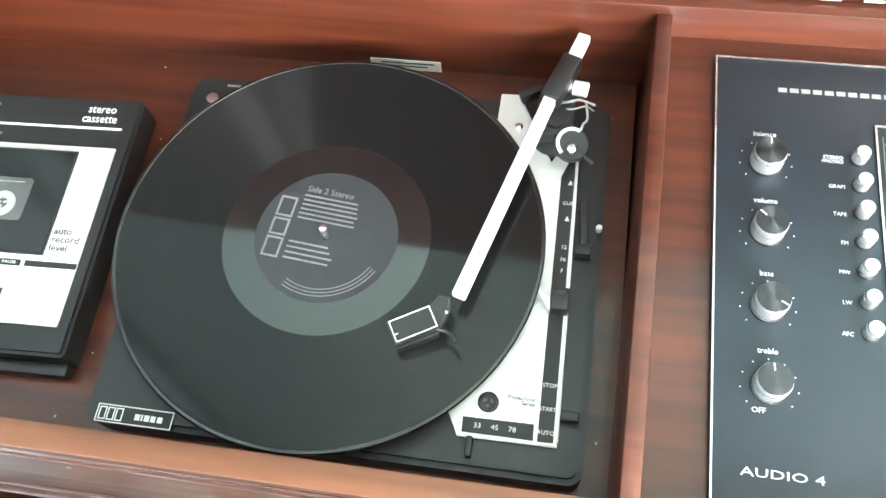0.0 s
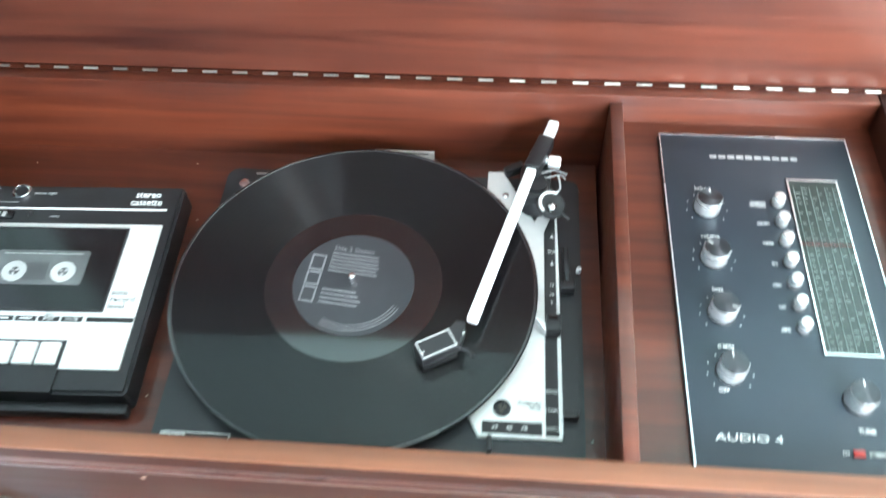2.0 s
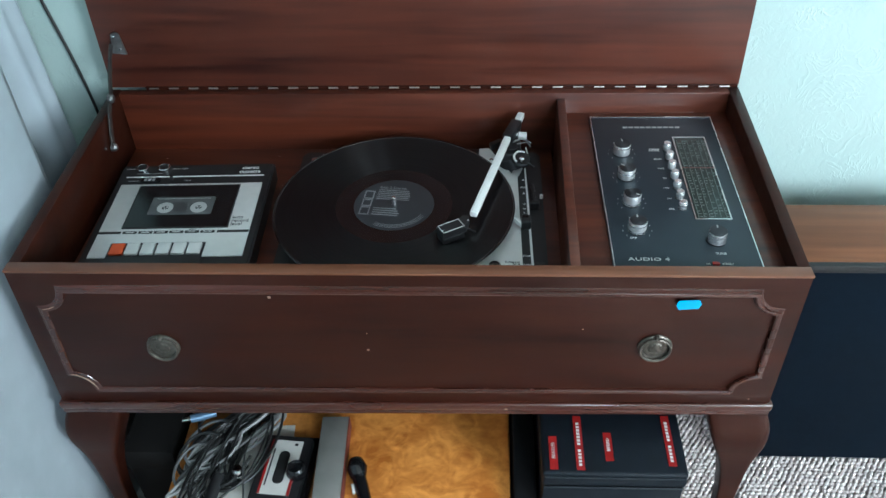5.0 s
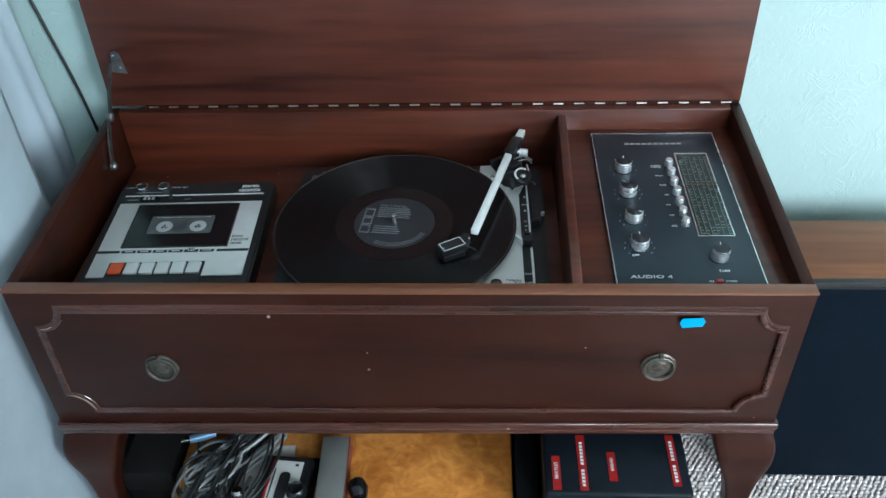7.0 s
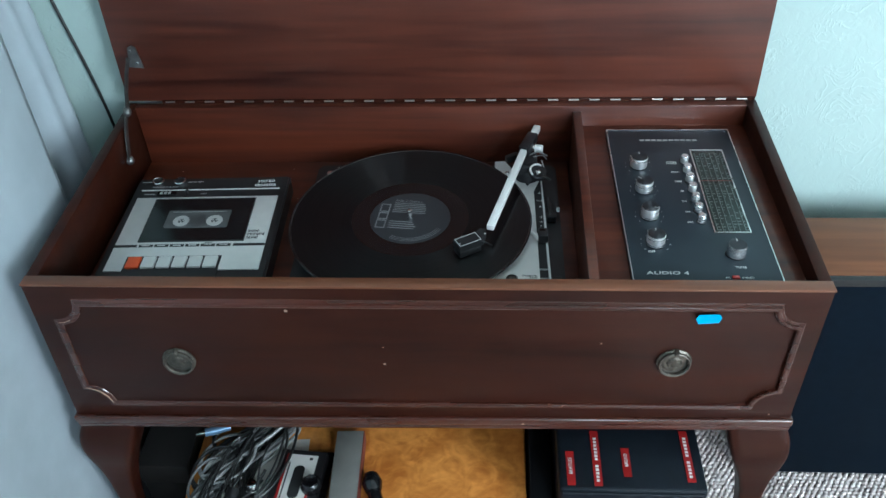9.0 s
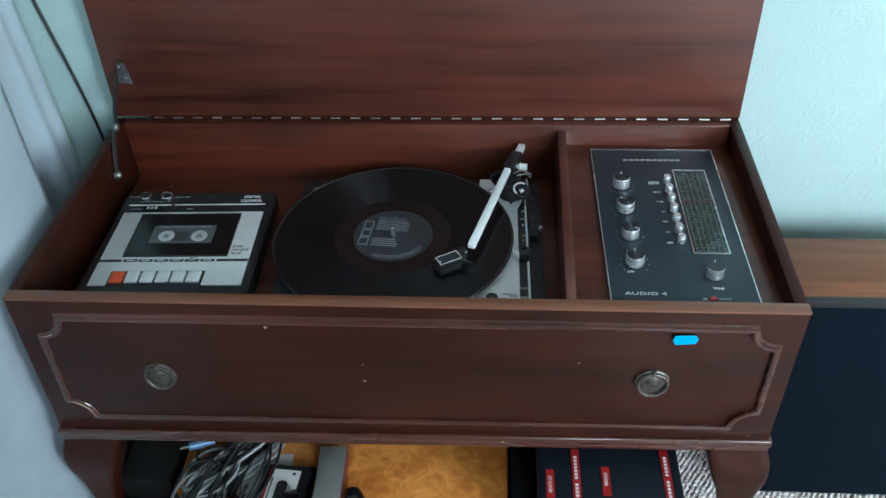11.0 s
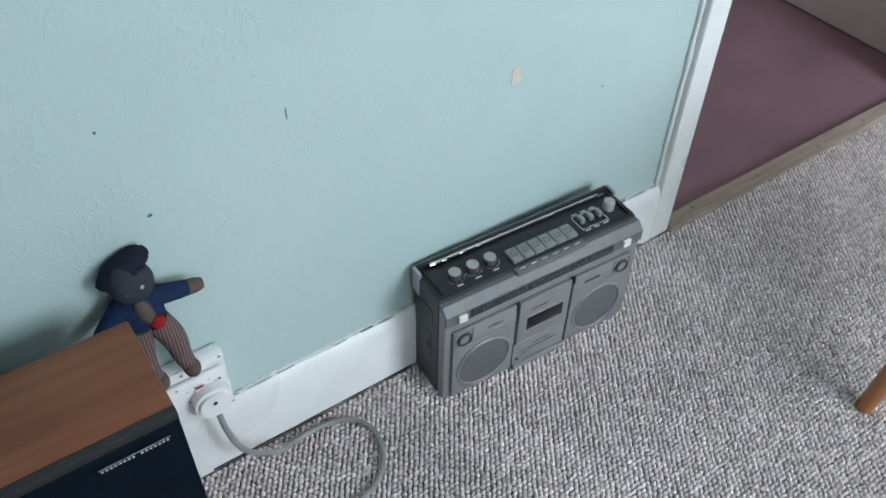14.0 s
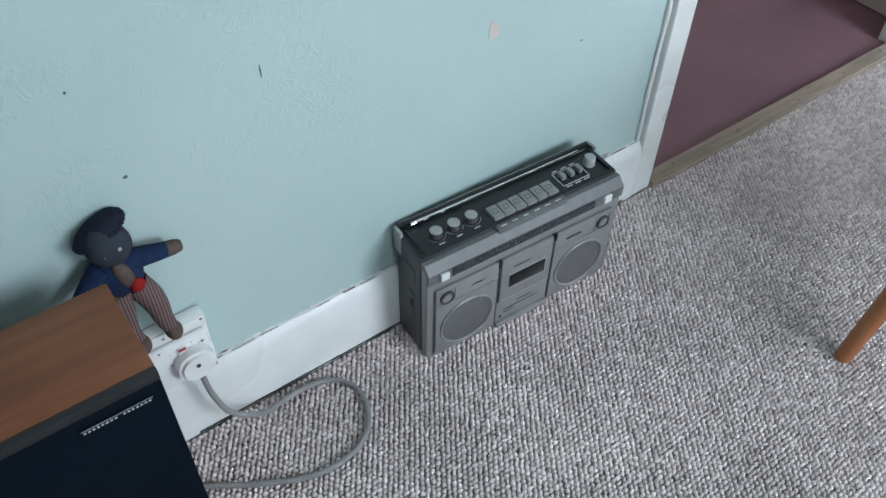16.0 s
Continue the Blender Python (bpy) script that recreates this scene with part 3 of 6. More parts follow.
# net curtain beside the cabinet: folds by the wall, a flatter drop in front of them
def drape(y0, y1, n, at, label):
    bm = bmesh.new()
    rows = []
    for i in range(n + 1):
        u = i / n
        rows.append([bm.verts.new((at(u, 0.02 + 2.18 * j / 15), y0 + (y1 - y0) * u, 0.02 + 2.18 * j / 15)) for j in range(16)])
    for a, b in zip(rows, rows[1:]):
        for j in range(15):
            bm.faces.new([a[j], a[j + 1], b[j + 1], b[j]])
    cur = solo("net_curtain", bm, NET, label, "curtain", group="net curtains")
    md = cur.modifiers.new("thickness", "SOLIDIFY")
    md.thickness = 0.0015


drape(0.37, 0.10, 60, lambda u, z: -0.088 - 0.03 * min(1, max(0, (z - 0.5) / 0.6)) + 0.014 * math.sin(u * 13 + 0.5 * z) + 0.004 * math.sin(u * 41), "white net curtain in soft hanging folds")
drape(0.193, -1.25, 150, lambda u, z: -0.034 - 0.008 * min(1, max(0, (z - 0.9) / 0.6)) + 0.004 * math.sin(u * 34 + 0.4 * z) + 0.006 * noise.noise((u * 8, z * 1.2, 0.3)), "white net curtain hanging flat beside the cabinet")
solo("curtain_rail", sweep([(-0.17, 0.36, 2.22), (-0.17, -0.4, 2.22), (-0.17, -1.2, 2.22)], 0.012), PAINT_WHITE, "white curtain rail over the net curtain", "curtain rail")
solo("aerial_cable", sweep([(-0.045, WY - 0.004, 0.52), (-0.055, WY - 0.004, 0.62), (-0.085, WY - 0.004, 0.80), (-0.12, WY - 0.004, 1.05), (-0.13, WY - 0.004, 1.5)], 0.0022, 6), CABLE_BLACK, "thin black cable running up the teal wall", "cable")

# chips, spots and cracks on the wall
def wall_spot(x, z, rx, rz, material, label, seed):
    rnd = random.Random(seed)
    pts = []
    for k in range(11):
        a = 2 * math.pi * k / 11
        f = 0.7 + 0.5 * rnd.random()
        pts.append((x + rx * f * math.cos(a), z + rz * f * math.sin(a)))
    bm = place(extrude_poly(pts, 0, 0.0008), Matrix(((1, 0, 0, 0), (0, 0, -1, WY), (0, 1, 0, 0), (0, 0, 0, 1))))
    return solo("paint_chip", bm, material, label, "paint chip", group="chips in the wall paint", smooth=False)


PINK = mat("bare_plaster", (0.60, 0.52, 0.46), 0.8, var=0.1, scale=80)
DENT = mat("dirty_dent", (0.10, 0.12, 0.115), 0.9, var=0.4, scale=400)
wall_spot(1.764, 0.477, 0.0095, 0.014, PINK, "small pinkish patch of bare plaster in the teal wall", 3)
wall_spot(1.272, 0.480, 0.003, 0.0022, DENT, "small dark dent in the teal wall", 4)
wall_spot(1.44, 0.545, 0.0008, 0.007, DENT, "short dark scratch in the teal wall", 5)
wall_spot(1.93, 0.400, 0.0016, 0.0016, DENT, "small dark dent in the teal wall", 6)
wall_spot(1.245, 0.60, 0.0018, 0.0018, DENT, "small dark dent in the teal wall", 7)
wall_spot(1.075, 0.735, 0.003, 0.0014, DENT, "small dark dent in the teal wall", 8)
wall_spot(0.93, 0.80, 0.003, 0.002, DENT, "small dark dent in the teal wall", 9)

# flaking paint along the joint of wall and skirting
bm = bmesh.new()
rnd = random.Random(23)
for k in range(150):
    x = 1.22 + 0.86 * rnd.random()
    r = 0.0012 + 0.0035 * rnd.random() ** 2
    z = 0.1280 + 0.004 * rnd.random()
    pts = [(x + 2.2 * r * math.cos(a) * (0.6 + 0.6 * rnd.random()), z + r * 0.8 * math.sin(a) * (0.6 + 0.6 * rnd.random())) for a in (0.0, 1.1, 2.2, 3.3, 4.3, 5.3)]
    f = bmesh.ops.extrude_face_region(bm, geom=[bm.faces.new([bm.verts.new((px, WY - 0.0004, pz)) for px, pz in pts])])
    bmesh.ops.translate(bm, vec=(0, -0.0012, 0), verts=[v for v in f["geom"] if isinstance(v, bmesh.types.BMVert)])
solo("paint_flakes", bm, PAINT_WHITE, "white paint flakes along the skirting's top edge", "paint", kind="stuff", smooth=False)

# ---- stereo cabinet ----
W, HT, HB, D = 0.868, 0.586, 0.374, 0.366
TH = 0.014
cab = thing("stereo_cabinet", "dark mahogany stereo cabinet with its lid open and carved cabriole legs", "cabinet")
# carcass: sides rise a little to the back
for x0, x1 in ((0, TH), (W - TH, W)):
    b2 = bx(x0, x1, TH, D, HB, HT, bevel=0.0015)
    for v in b2.verts:
        if v.co.z > HT - 0.01:
            v.co.z += 0.009 * v.co.y / D
    part("side_panel", b2, MAHOGANY, cab)
part("back_panel", bx(TH, W - TH, D - 0.014, D, HB, 0.594, bevel=0.001), MAHOGANY_IN, cab)
part("front_panel", bx(0, W, 0, TH, HB, HT - 0.003, bevel=0.001), MAHOGANY, cab)
part("front_rim", bx(-0.001, W + 0.001, -0.001, TH + 0.001, HT - 0.003, HT, bevel=0.0012), MAHOGANY_EDGE, cab, "worn lighter brown front edge")
part("motor_board", bx(TH, 0.6190, TH, D - 0.014, 0.488, 0.503), MAHOGANY_IN, cab)
part("control_board", bx(0.6255, W - TH, TH, D - 0.014, 0.548, 0.563), MAHOGANY_IN, cab)
b2 = bx(0.621, 0.632, TH, D - 0.014, 0.40, HT, bevel=0.001)
for v in b2.verts:      # set a little askew
    v.co.x += 0.002 - 0.0065 * (1 - v.co.y / D)
part("divider", b2, MAHOGANY_IN, cab)
part("bottom_panel", bx(TH, W - TH, TH, D - 0.014, HB, HB + 0.012), MAHOGANY_IN, cab)
bm = bx(-0.004, W + 0.004, -0.005, D, 0.366, 0.378, bevel=0.003, seg=3)
box(bm, -0.0025, W + 0.0025, -0.003, D, 0.357, 0.366, bevel=0.0015)
part("base_moulding", bm, MAHOGANY_BEAD, cab)


def moulding_line():
    """Outline of the raised panel moulding with hollowed corners, in x and z."""
    x0, x1, z0, z1, r = 0.026, 0.845, 0.399, 0.562, 0.028
    pts = []
    for cx, cz, a0 in ((x1, z1, 270), (x0, z1, 0), (x0, z0, 90), (x1, z0, 180)):
        arc = []
        for k in range(8):
            a = radians(a0 - 90 * k / 7)
            arc.append((cx + r * math.cos(a), cz + r * math.sin(a)))
        pts.append(arc)
    out = []
    for arc in pts:
        out += arc
    return out


def frame_bead(pts, y, r):
    bm = bmesh.new()
    prof = [(-1.0, 0.0), (-0.85, -0.75), (-0.45, -1.0), (0.15, -1.0), (0.35, -0.45), (0.75, -0.3), (1.0, 0.25)]
    n = len(pts)
    rings = []
    cx, cz = W / 2, 0.48
    for i, (x, z) in enumerate(pts):
        a, b = Vector(pts[i - 1]), Vector(pts[(i + 1) % n])
        p = Vector((x, z))
        d1, d2 = (p - a).normalized(), (b - p).normalized()
        n1, n2 = Vector((d1.y, -d1.x)), Vector((d2.y, -d2.x))
        mit = (n1 + n2).normalized()
        k = 1 / max(0.45, mit.dot(n1))
        rings.append([bm.verts.new((x + mit.x * r * k * u, y + 0.95 * r * w, z + mit.y * r * k * u)) for u, w in prof])
    for i in range(n):
        a, b = rings[i], rings[(i + 1) % n]
        for j in range(len(prof) - 1):
            bm.faces.new([a[j], a[j + 1], b[j + 1], b[j]])
    return bm


def rack(x, z):
    """The old carcass has sunk a little at its left foot: shift in x and z at a place on the front."""
    k = (1 - x / W) * (HT - z) / (HT - 0.366)
    return -0.008 * k, -0.013 * k - 0.003 * (1 - x / W)


bead_mesh = frame_bead(moulding_line(), 0.0, 0.0050)
for v in bead_mesh.verts:      # flattened towards its shaded left end to keep highlights off it
    v.co.y *= 0.30 + 0.70 * min(1.0, max(0.0, (v.co.x - 0.05) / 0.25))
part("panel_moulding", bead_mesh, MAHOGANY_BEAD, cab, "raised moulding with hollowed corners", smooth=False)
# pale strokes paint the highlight on the worn left scallops of the moulding
bm = sweep([(0.026, -0.0014, 0.4275), (0.038, -0.0018, 0.4245), (0.0490, -0.0020, 0.4145), (0.0545, -0.0018, 0.401)], [0.0003, 0.0007, 0.0008, 0.0003], 5)
WEAR_GLINT = mat("bare_wood_and_glint", (0.30, 0.20, 0.145), 0.7, var=0.2, scale=200)
part("scratch", bm, WEAR_GLINT, cab, "pale painted highlight on the worn moulding corner")
part("scratch", sweep([(0.027, -0.0012, 0.534), (0.034, -0.0016, 0.535), (0.041, -0.0014, 0.538)], 0.0005, 5), WEAR_GLINT, cab)
for x, z, r in ((0.393, 0.470, 0.0018), (0.393, 0.497, 0.001), (0.636, 0.505, 0.0012), (0.842, 0.385, 0.0012), (0.29, 0.556, 0.0022), (0.555, 0.372, 0.0020)):
    part("nick", lathe([(0, 0), (r, 0), (0, 0.0006)], 7, pose(x, -0.0004 if z > 0.38 and z < 0.55 else -0.0068 if z < 0.38 else -0.004, z, 90, 0, 0)), WEAR_GLINT, cab, "pale nick in the varnish")


def pull(x, z):
    p = thing("ring_pull", "aged dull brass ring pull with an embossed rosette back plate", "drawer pull", pose(x, 0, z, 90, 0, 0), "ring pulls on the cabinet front")
    part("back_plate", lathe([(0, 0), (0.0195, 0), (0.0195, 0.0018), (0.0175, 0.003), (0.0145, 0.0022), (0.012, 0.0034), (0.009, 0.003), (0.006, 0.0046), (0, 0.0055)], 40), BRASS, p)
    ring = [(0.0165 * math.sin(a), -0.0165 * math.cos(a) - 0.001, 0.0052 + 0.001 * math.cos(a)) for a in [2 * math.pi * k / 24 for k in range(25)]]
    part("ring", sweep(ring, 0.0019, 8), BRASS, p)
    part("lug", lathe([(0, 0), (0.0038, 0), (0.0032, 0.005), (0.002, 0.0075), (0, 0.008)], 14, pose(0, 0.0165, 0)), BRASS, p)
    for k in range(8):
        a = 2 * math.pi * k / 8
        part("petal", lathe([(0, 0), (0.0022, 0), (0.0014, 0.001), (0, 0.0013)], 8, pose(0.0062 * math.cos(a), 0.0062 * math.sin(a), 0.0036)), BRASS, p)
    return p


pull(0.1495, 0.4675), pull(0.7185, 0.4755)
st = extrude_poly([(-0.0135, 0), (-0.011, 0.0065), (0.010, 0.0075), (0.0135, 0.002), (0.011, -0.005), (-0.010, -0.007)], 0, 0.0006)
place(st, pose(0.7445, -0.0045, 0.5468, 90, 0, 0))
solo("sticker", st, BLUE, "small bright blue sticker on the cabinet front", "sticker")


def leg(mx, my):
    """Cabriole leg, square in section, knee outwards."""
    bm = bmesh.new()
    rows = [(0.3582, 0.0330, 0.0330, 0.0370), (0.3575, 0.0330, 0.0330, 0.0370), (0.354, 0.0325, 0.0325, 0.0375), (0.335, 0.0265, 0.0265, 0.0410), (0.302, 0.0215, 0.0215, 0.0365), (0.262, 0.0170, 0.0170, 0.0225), (0.215, 0.0135, 0.0135, 0.0158),
            (0.165, 0.0120, 0.0120, 0.0125), (0.115, 0.0125, 0.0125, 0.0112), (0.070, 0.0125, 0.0125, 0.0115), (0.035, 0.0115, 0.0115, 0.0128), (0.014, 0.010, 0.010, 0.0145), (0.0, 0.010, 0.010, 0.0145)]
    rings = []
    for z, cx, cy, h in rows:
        h *= 0.92 if z < 0.34 else 0.96
        c = 0.05 * h
        o = [(-h + c, -h), (h - c, -h), (h, -h + c), (h, h - c), (h - c, h), (-h + c, h), (-h, h - c), (-h, -h + c)]
        rings.append([bm.verts.new((cx + a, cy + b, z)) for a, b in o])
    for a, b in zip(rings, rings[1:]):
        for k in range(8):
            bm.faces.new([a[k], a[(k + 1) % 8], b[(k + 1) % 8], b[k]])
    bm.faces.new(rings[0]), bm.faces.new(rings[-1])
    bmesh.ops.transform(bm, verts=bm.verts, matrix=Matrix.Translation((W if mx < 0 else 0, D if my < 0 else 0, 0)) @ Matrix.Diagonal((mx, my, 1, 1)))
    o = part("leg", bm, MAHOGANY, cab)
    sd = o.modifiers.new("smooth", "SUBSURF")
    sd.levels = sd.render_levels = 2
    return o


for mx in (1, -1):
    for my in (1, -1):
        leg(mx, my)

# lid
lid = part("lid", place(bx(0.0, W, 0, 0.016, 0, 0.376, bevel=0.0015), pose(0, 0.3665, 0.597, -1.6, 0, 0)), MAHOGANY_LID, cab, "open mahogany lid with a streaked veneer")
hinge = part("piano_hinge", place(bx(0.05, W - 0.002, -0.001, 0.0015, -0.003, 0.002), pose(0, 0.3655, 0.597)), MAHOGANY, cab, "piano hinge leaf tarnished to the wood colour")
knuckle_mesh = mesh_of("knuckle", sweep([(0, 0, 0), (0.006, 0, 0), (0.0135, 0, 0)], 0.0014, 8), HINGE_METAL)
for k in range(29):
    o = new("knuckle", knuckle_mesh)
    o.parent = hinge
    o.matrix_basis = pose(0.055 + k * 0.0281, 0.3642, 0.597)
# lid stay at the left end
def flat_bar(pts, w, th):
    """Bent flat steel bar in the plane of the cabinet's side."""
    bm = bmesh.new()
    rings = []
    for i, p in enumerate(pts):
        q0, q1 = Vector(pts[max(i - 1, 0)]), Vector(pts[min(i + 1, len(pts) - 1)])
        d = (q1 - q0).normalized()
        side = Vector((1, 0, 0)).cross(d).normalized()
        c = Vector(p)
        rings.append([bm.verts.new(c + side * w * u + Vector((th * v, 0, 0))) for u, v in ((-0.5, -0.5), (0.5, -0.5), (0.5, 0.5), (-0.5, 0.5))])
    for ra, rb in zip(rings, rings[1:]):
        for k in range(4):
            bm.faces.new([ra[k], ra[(k + 1) % 4], rb[(k + 1) % 4], rb[k]])
    bm.faces.new(rings[0][::-1]), bm.faces.new(rings[-1])
    return bm


stay = part("lid_stay", flat_bar([(0.0170, 0.287, 0.551), (0.0175, 0.292, 0.570), (0.0178, 0.303, 0.592), (0.0180, 0.317, 0.610)], 0.0085, 0.0022), STAY, cab, "folding steel lid stay")
part("stay_arm", flat_bar([(0.0205, 0.317, 0.610), (0.0208, 0.328, 0.632), (0.0215, 0.345, 0.654), (0.0230, 0.358, 0.668)], 0.0080, 0.0022), STAY, stay)
for x, y, z, r in ((0.0175, 0.287, 0.551, 0.0058), (0.0195, 0.317, 0.610, 0.0066)):
    part("rivet", lathe([(0, -0.003), (r, -0.003), (r, 0.002), (r * 0.6, 0.0045), (0, 0.005)], 18, pose(x, y, z, 0, 90, 0)), STEEL, stay)
part("bracket", extrude_poly([(-0.009, -0.016), (0.010, -0.018), (0.006, 0.012), (0.001, 0.015), (-0.005, 0.012)], 0, 0.003), STEEL, stay).matrix_basis = pose(0.0280, 0.3665, 0.668, 90, 0, 0)
for dx, dz in ((-0.002, 0.008), (0.003, -0.010)):
    part("bracket_screw", lathe([(0, 0), (0.0022, 0), (0.0016, 0.001), (0, 0.0013)], 10, pose(0.0280 + dx, 0.3635, 0.668 + dz, 90, 0, 0)), CHROME, stay)

for ob in [o for o in cab.children if o.name.split(".")[0] in ("front_panel", "side_panel", "base_moulding", "panel_moulding", "scratch", "leg", "nick", "bottom_panel")]:
    for v in ob.data.vertices:
        if v.co.z < HT - 0.02:
            dx, dz = rack(v.co.x, max(v.co.z, 0.366))
            v.co.x += dx
            v.co.z += dz * min(1.0, v.co.z / 0.366)

# dust flecks lying on the wood inside
bm = bmesh.new()
rnd = random.Random(17)
for k in range(34):
    x, y, r = 0.02 + 0.59 * rnd.random(), 0.018 + 0.33 * rnd.random(), 0.0005 + 0.0008 * rnd.random()
    lathe([(0, 0), (r, 0.0001), (0, r * 0.7)], 5, pose(x, y, 0.503), bm)
solo("dust", bm, PAPER, "pale dust flecks on the wood inside the cabinet", "dust", kind="stuff")

# ---- cassette deck ----
DZ = 0.5300
deck = thing("cassette_deck", "black and silver cassette recorder with one orange key", "cassette deck", pose(0.1368, 0.1755, 0.503, 0, 0, 1.9))
T = DZ - 0.503
b2 = extrude_poly(round_rect(-0.1045, 0.1045, -0.109, 0.104, 0.004), 0, T - 0.0015, bevel=0.0025)
part("body", b2, BLACK, deck)
part("front_lip", bx(-0.103, 0.103, -0.119, -0.109, 0.0, 0.012, bevel=0.003), BLACK, deck)
part("fascia", bx(-0.0945, 0.0945, -0.0885, 0.0575, T - 0.002, T, bevel=0.0005), SILVER, deck, "silver painted fascia")
part("window_recess", bx(-0.0655, 0.0655, -0.0345, 0.0505, T - 0.001, T + 0.0012), BLACK_GLOSS, deck)
cass = part("cassette", extrude_poly(round_rect(-0.042, 0.040, -0.010, 0.026, 0.003), T + 0.0012, T + 0.0022, bevel=0.0004), mat("smoked_shell", (0.10, 0.105, 0.105), 0.2, var=0.15, scale=60), deck, "grey see-through cassette")
for x in (-0.021, 0.022):
    part("reel", lathe([(0.0045, 0), (0.0105, 0), (0.0105, 0.0008), (0.0045, 0.0008), (0.0045, 0)], 28, pose(x, 0.003, T + 0.0022)), REEL, cass, "white reel hub")
    bm = bmesh.new()
    for k in range(3):
        a = 2 * math.pi * k / 3 + 0.5
        sweep([(x + 0.004 * math.cos(a), 0.003 + 0.004 * math.sin(a), T + 0.0026), (x + 0.0015 * math.cos(a), 0.003 + 0.0015 * math.sin(a), T + 0.0028)], 0.0008, 5, bm)
    part("reel_spoke", bm, REEL, cass)
bars([(-0.036, 0.034, 0.022, 0.0006)], pose(0, 0, T + 0.0022), GREY_LIGHT, cass, "cassette_line")
part("cassette_label", bx(-0.012, 0.008, -0.006, 0.012, T + 0.0022, T + 0.0025), GREY_DARK, cass)
part("stripe", bx(-0.0935, 0.0935, 0.0745, 0.0765, T - 0.0018, T - 0.0012), WHITE_INK, deck, "white stripe")
part("black_band", bx(-0.0945, -0.066, -0.0450, -0.0405, T, T + 0.0003), BLACK_INK, deck)
part("black_band", bx(0.055, 0.0945, -0.0450, -0.0405, T, T + 0.0003), BLACK_INK, deck)
for k, w in enumerate(("RECORD", "REWIND", "F.FWD", "PLAY", "STOP", "PAUSE")):
    x = -0.0545 + k * 0.0195
    tag_ = part("key_label", bx(x - 0.0088, x + 0.0088, -0.0452, -0.0405, T, T + 0.0004), BLACK_INK, deck)
    words(w, 0.0032, pose(x, -0.0428, T + 0.0005), WHITE_INK, tag_, squeeze=1.2) if w in ("STOP", "PAUSE") else bars([(x - 0.005, x + 0.005, -0.0428, 0.0014)], pose(0, 0, T + 0.0004), WHITE_INK, tag_)
words("EJECT", 0.0026, pose(0.0235, -0.0385, T + 0.0003), BLACK_INK, deck, squeeze=1.3)
part("key_well", bx(-0.0715, 0.0455, -0.1095, -0.0630, T - 0.006, T + 0.0004), BLACK, deck)
for k in range(6):
    x = -0.0688 + k * 0.0189
    part("key", bx(x + 0.0004, x + 0.0166, -0.0858, -0.0660, T - 0.004, T + 0.0032, bevel=0.0008), ORANGE if k == 0 else WHITE, deck, "orange record key" if k == 0 else "")
words("auto\nrecord\nlevel", 0.0080, pose(0.0690, -0.0225, T + 0.0003), GREY_DARK, deck, align="LEFT", squeeze=0.98)
words("stereo\ncassette", 0.0105, pose(0.0730, 0.0885, T - 0.0012), WHITE_INK, deck, squeeze=0.85)
for x, s in ((-0.076, "left"), (-0.046, "right")):
    mt = part("meter", lathe([(0, 0), (0.0085, 0), (0.0085, 0.0030), (0.0072, 0.0036), (0.0068, 0.0020), (0, 0.0018)], 30, pose(x, 0.094, T - 0.0015)), CHROME, deck, "round chromed input socket")
    part("socket_face", lathe([(0, 0), (0.0058, 0), (0.0058, 0.0009), (0, 0.0011)], 24, pose(x, 0.094, T + 0.0004)), BLACK, mt)
words("stereo right", 0.0040, pose(-0.0345, 0.0935, T - 0.0012), GREY_LIGHT, deck, align="LEFT", squeeze=1.1)
words("reset", 0.0036, pose(-0.012, 0.0665, T - 0.0012), GREY_LIGHT, deck, align="LEFT", squeeze=1.2)
bars([(-0.081, -0.046, 0.0825, 0.0006), (-0.098, -0.086, 0.094, 0.0012), (-0.088, -0.074, 0.0665, 0.0012)], pose(0, 0, T - 0.0012), GREY_LIGHT, deck)
ctr = part("tape_counter", bx(-0.070, -0.045, 0.0625, 0.0710, T - 0.002, T + 0.0008, bevel=0.0006), BLACK_GLOSS, deck)
for k in range(3):
    part("digit_wheel", bx(-0.066 + k * 0.0055, -0.0625 + k * 0.0055, 0.0640, 0.0695, T + 0.0004, T + 0.0012), GREY_LIGHT, ctr)
part("reset_button", lathe(disc_knob(0.0028, 0.005, 0.0008), 14, pose(-0.030, 0.0690, T - 0.002)), BLACK, deck)
part("window_rim", ring_plate(-0.0668, 0.0668, -0.0358, 0.0518, 0.0013, T - 0.001, T + 0.0016), BLACK, deck)

# ---- record player ----
PZ = 0.5265
tt = thing("record_player", "black record player unit with a silver control plate and white tonearm", "turntable", pose(0, -0.0045, 0))
part("unit_plate", extrude_poly(round_rect(0.272, 0.600, 0.036, 0.318, 0.010), 0.503, PZ, bevel=0.004), PLATE_BLACK, tt)
bm = extrude_poly([(0.520, 0.0565), (0.5825, 0.0570), (0.5790, 0.286), (0.5715, 0.290), (0.5600, 0.262), (0.548, 0.286), (0.531, 0.3195), (0.517, 0.3190), (0.5165, 0.285), (0.530, 0.262), (0.520, 0.20), (0.500, 0.095)], PZ, PZ + 0.0035, bevel=0.0008)
ctl = part("control_plate", bm, SILVER, tt, "silver control plate")
PT = PZ + 0.0035
part("black_strip", extrude_poly([(0.5700, 0.0590), (0.5800, 0.0592), (0.5772, 0.276), (0.5680, 0.250)], PT, PT + 0.0004), BLACK_INK, ctl)
part("speed_strip", extrude_poly([(0.5225, 0.0592), (0.5675, 0.0592), (0.5672, 0.0695), (0.5222, 0.0690)], PT, PT + 0.0004), BLACK_INK, ctl)
INKZ = PT + 0.0005
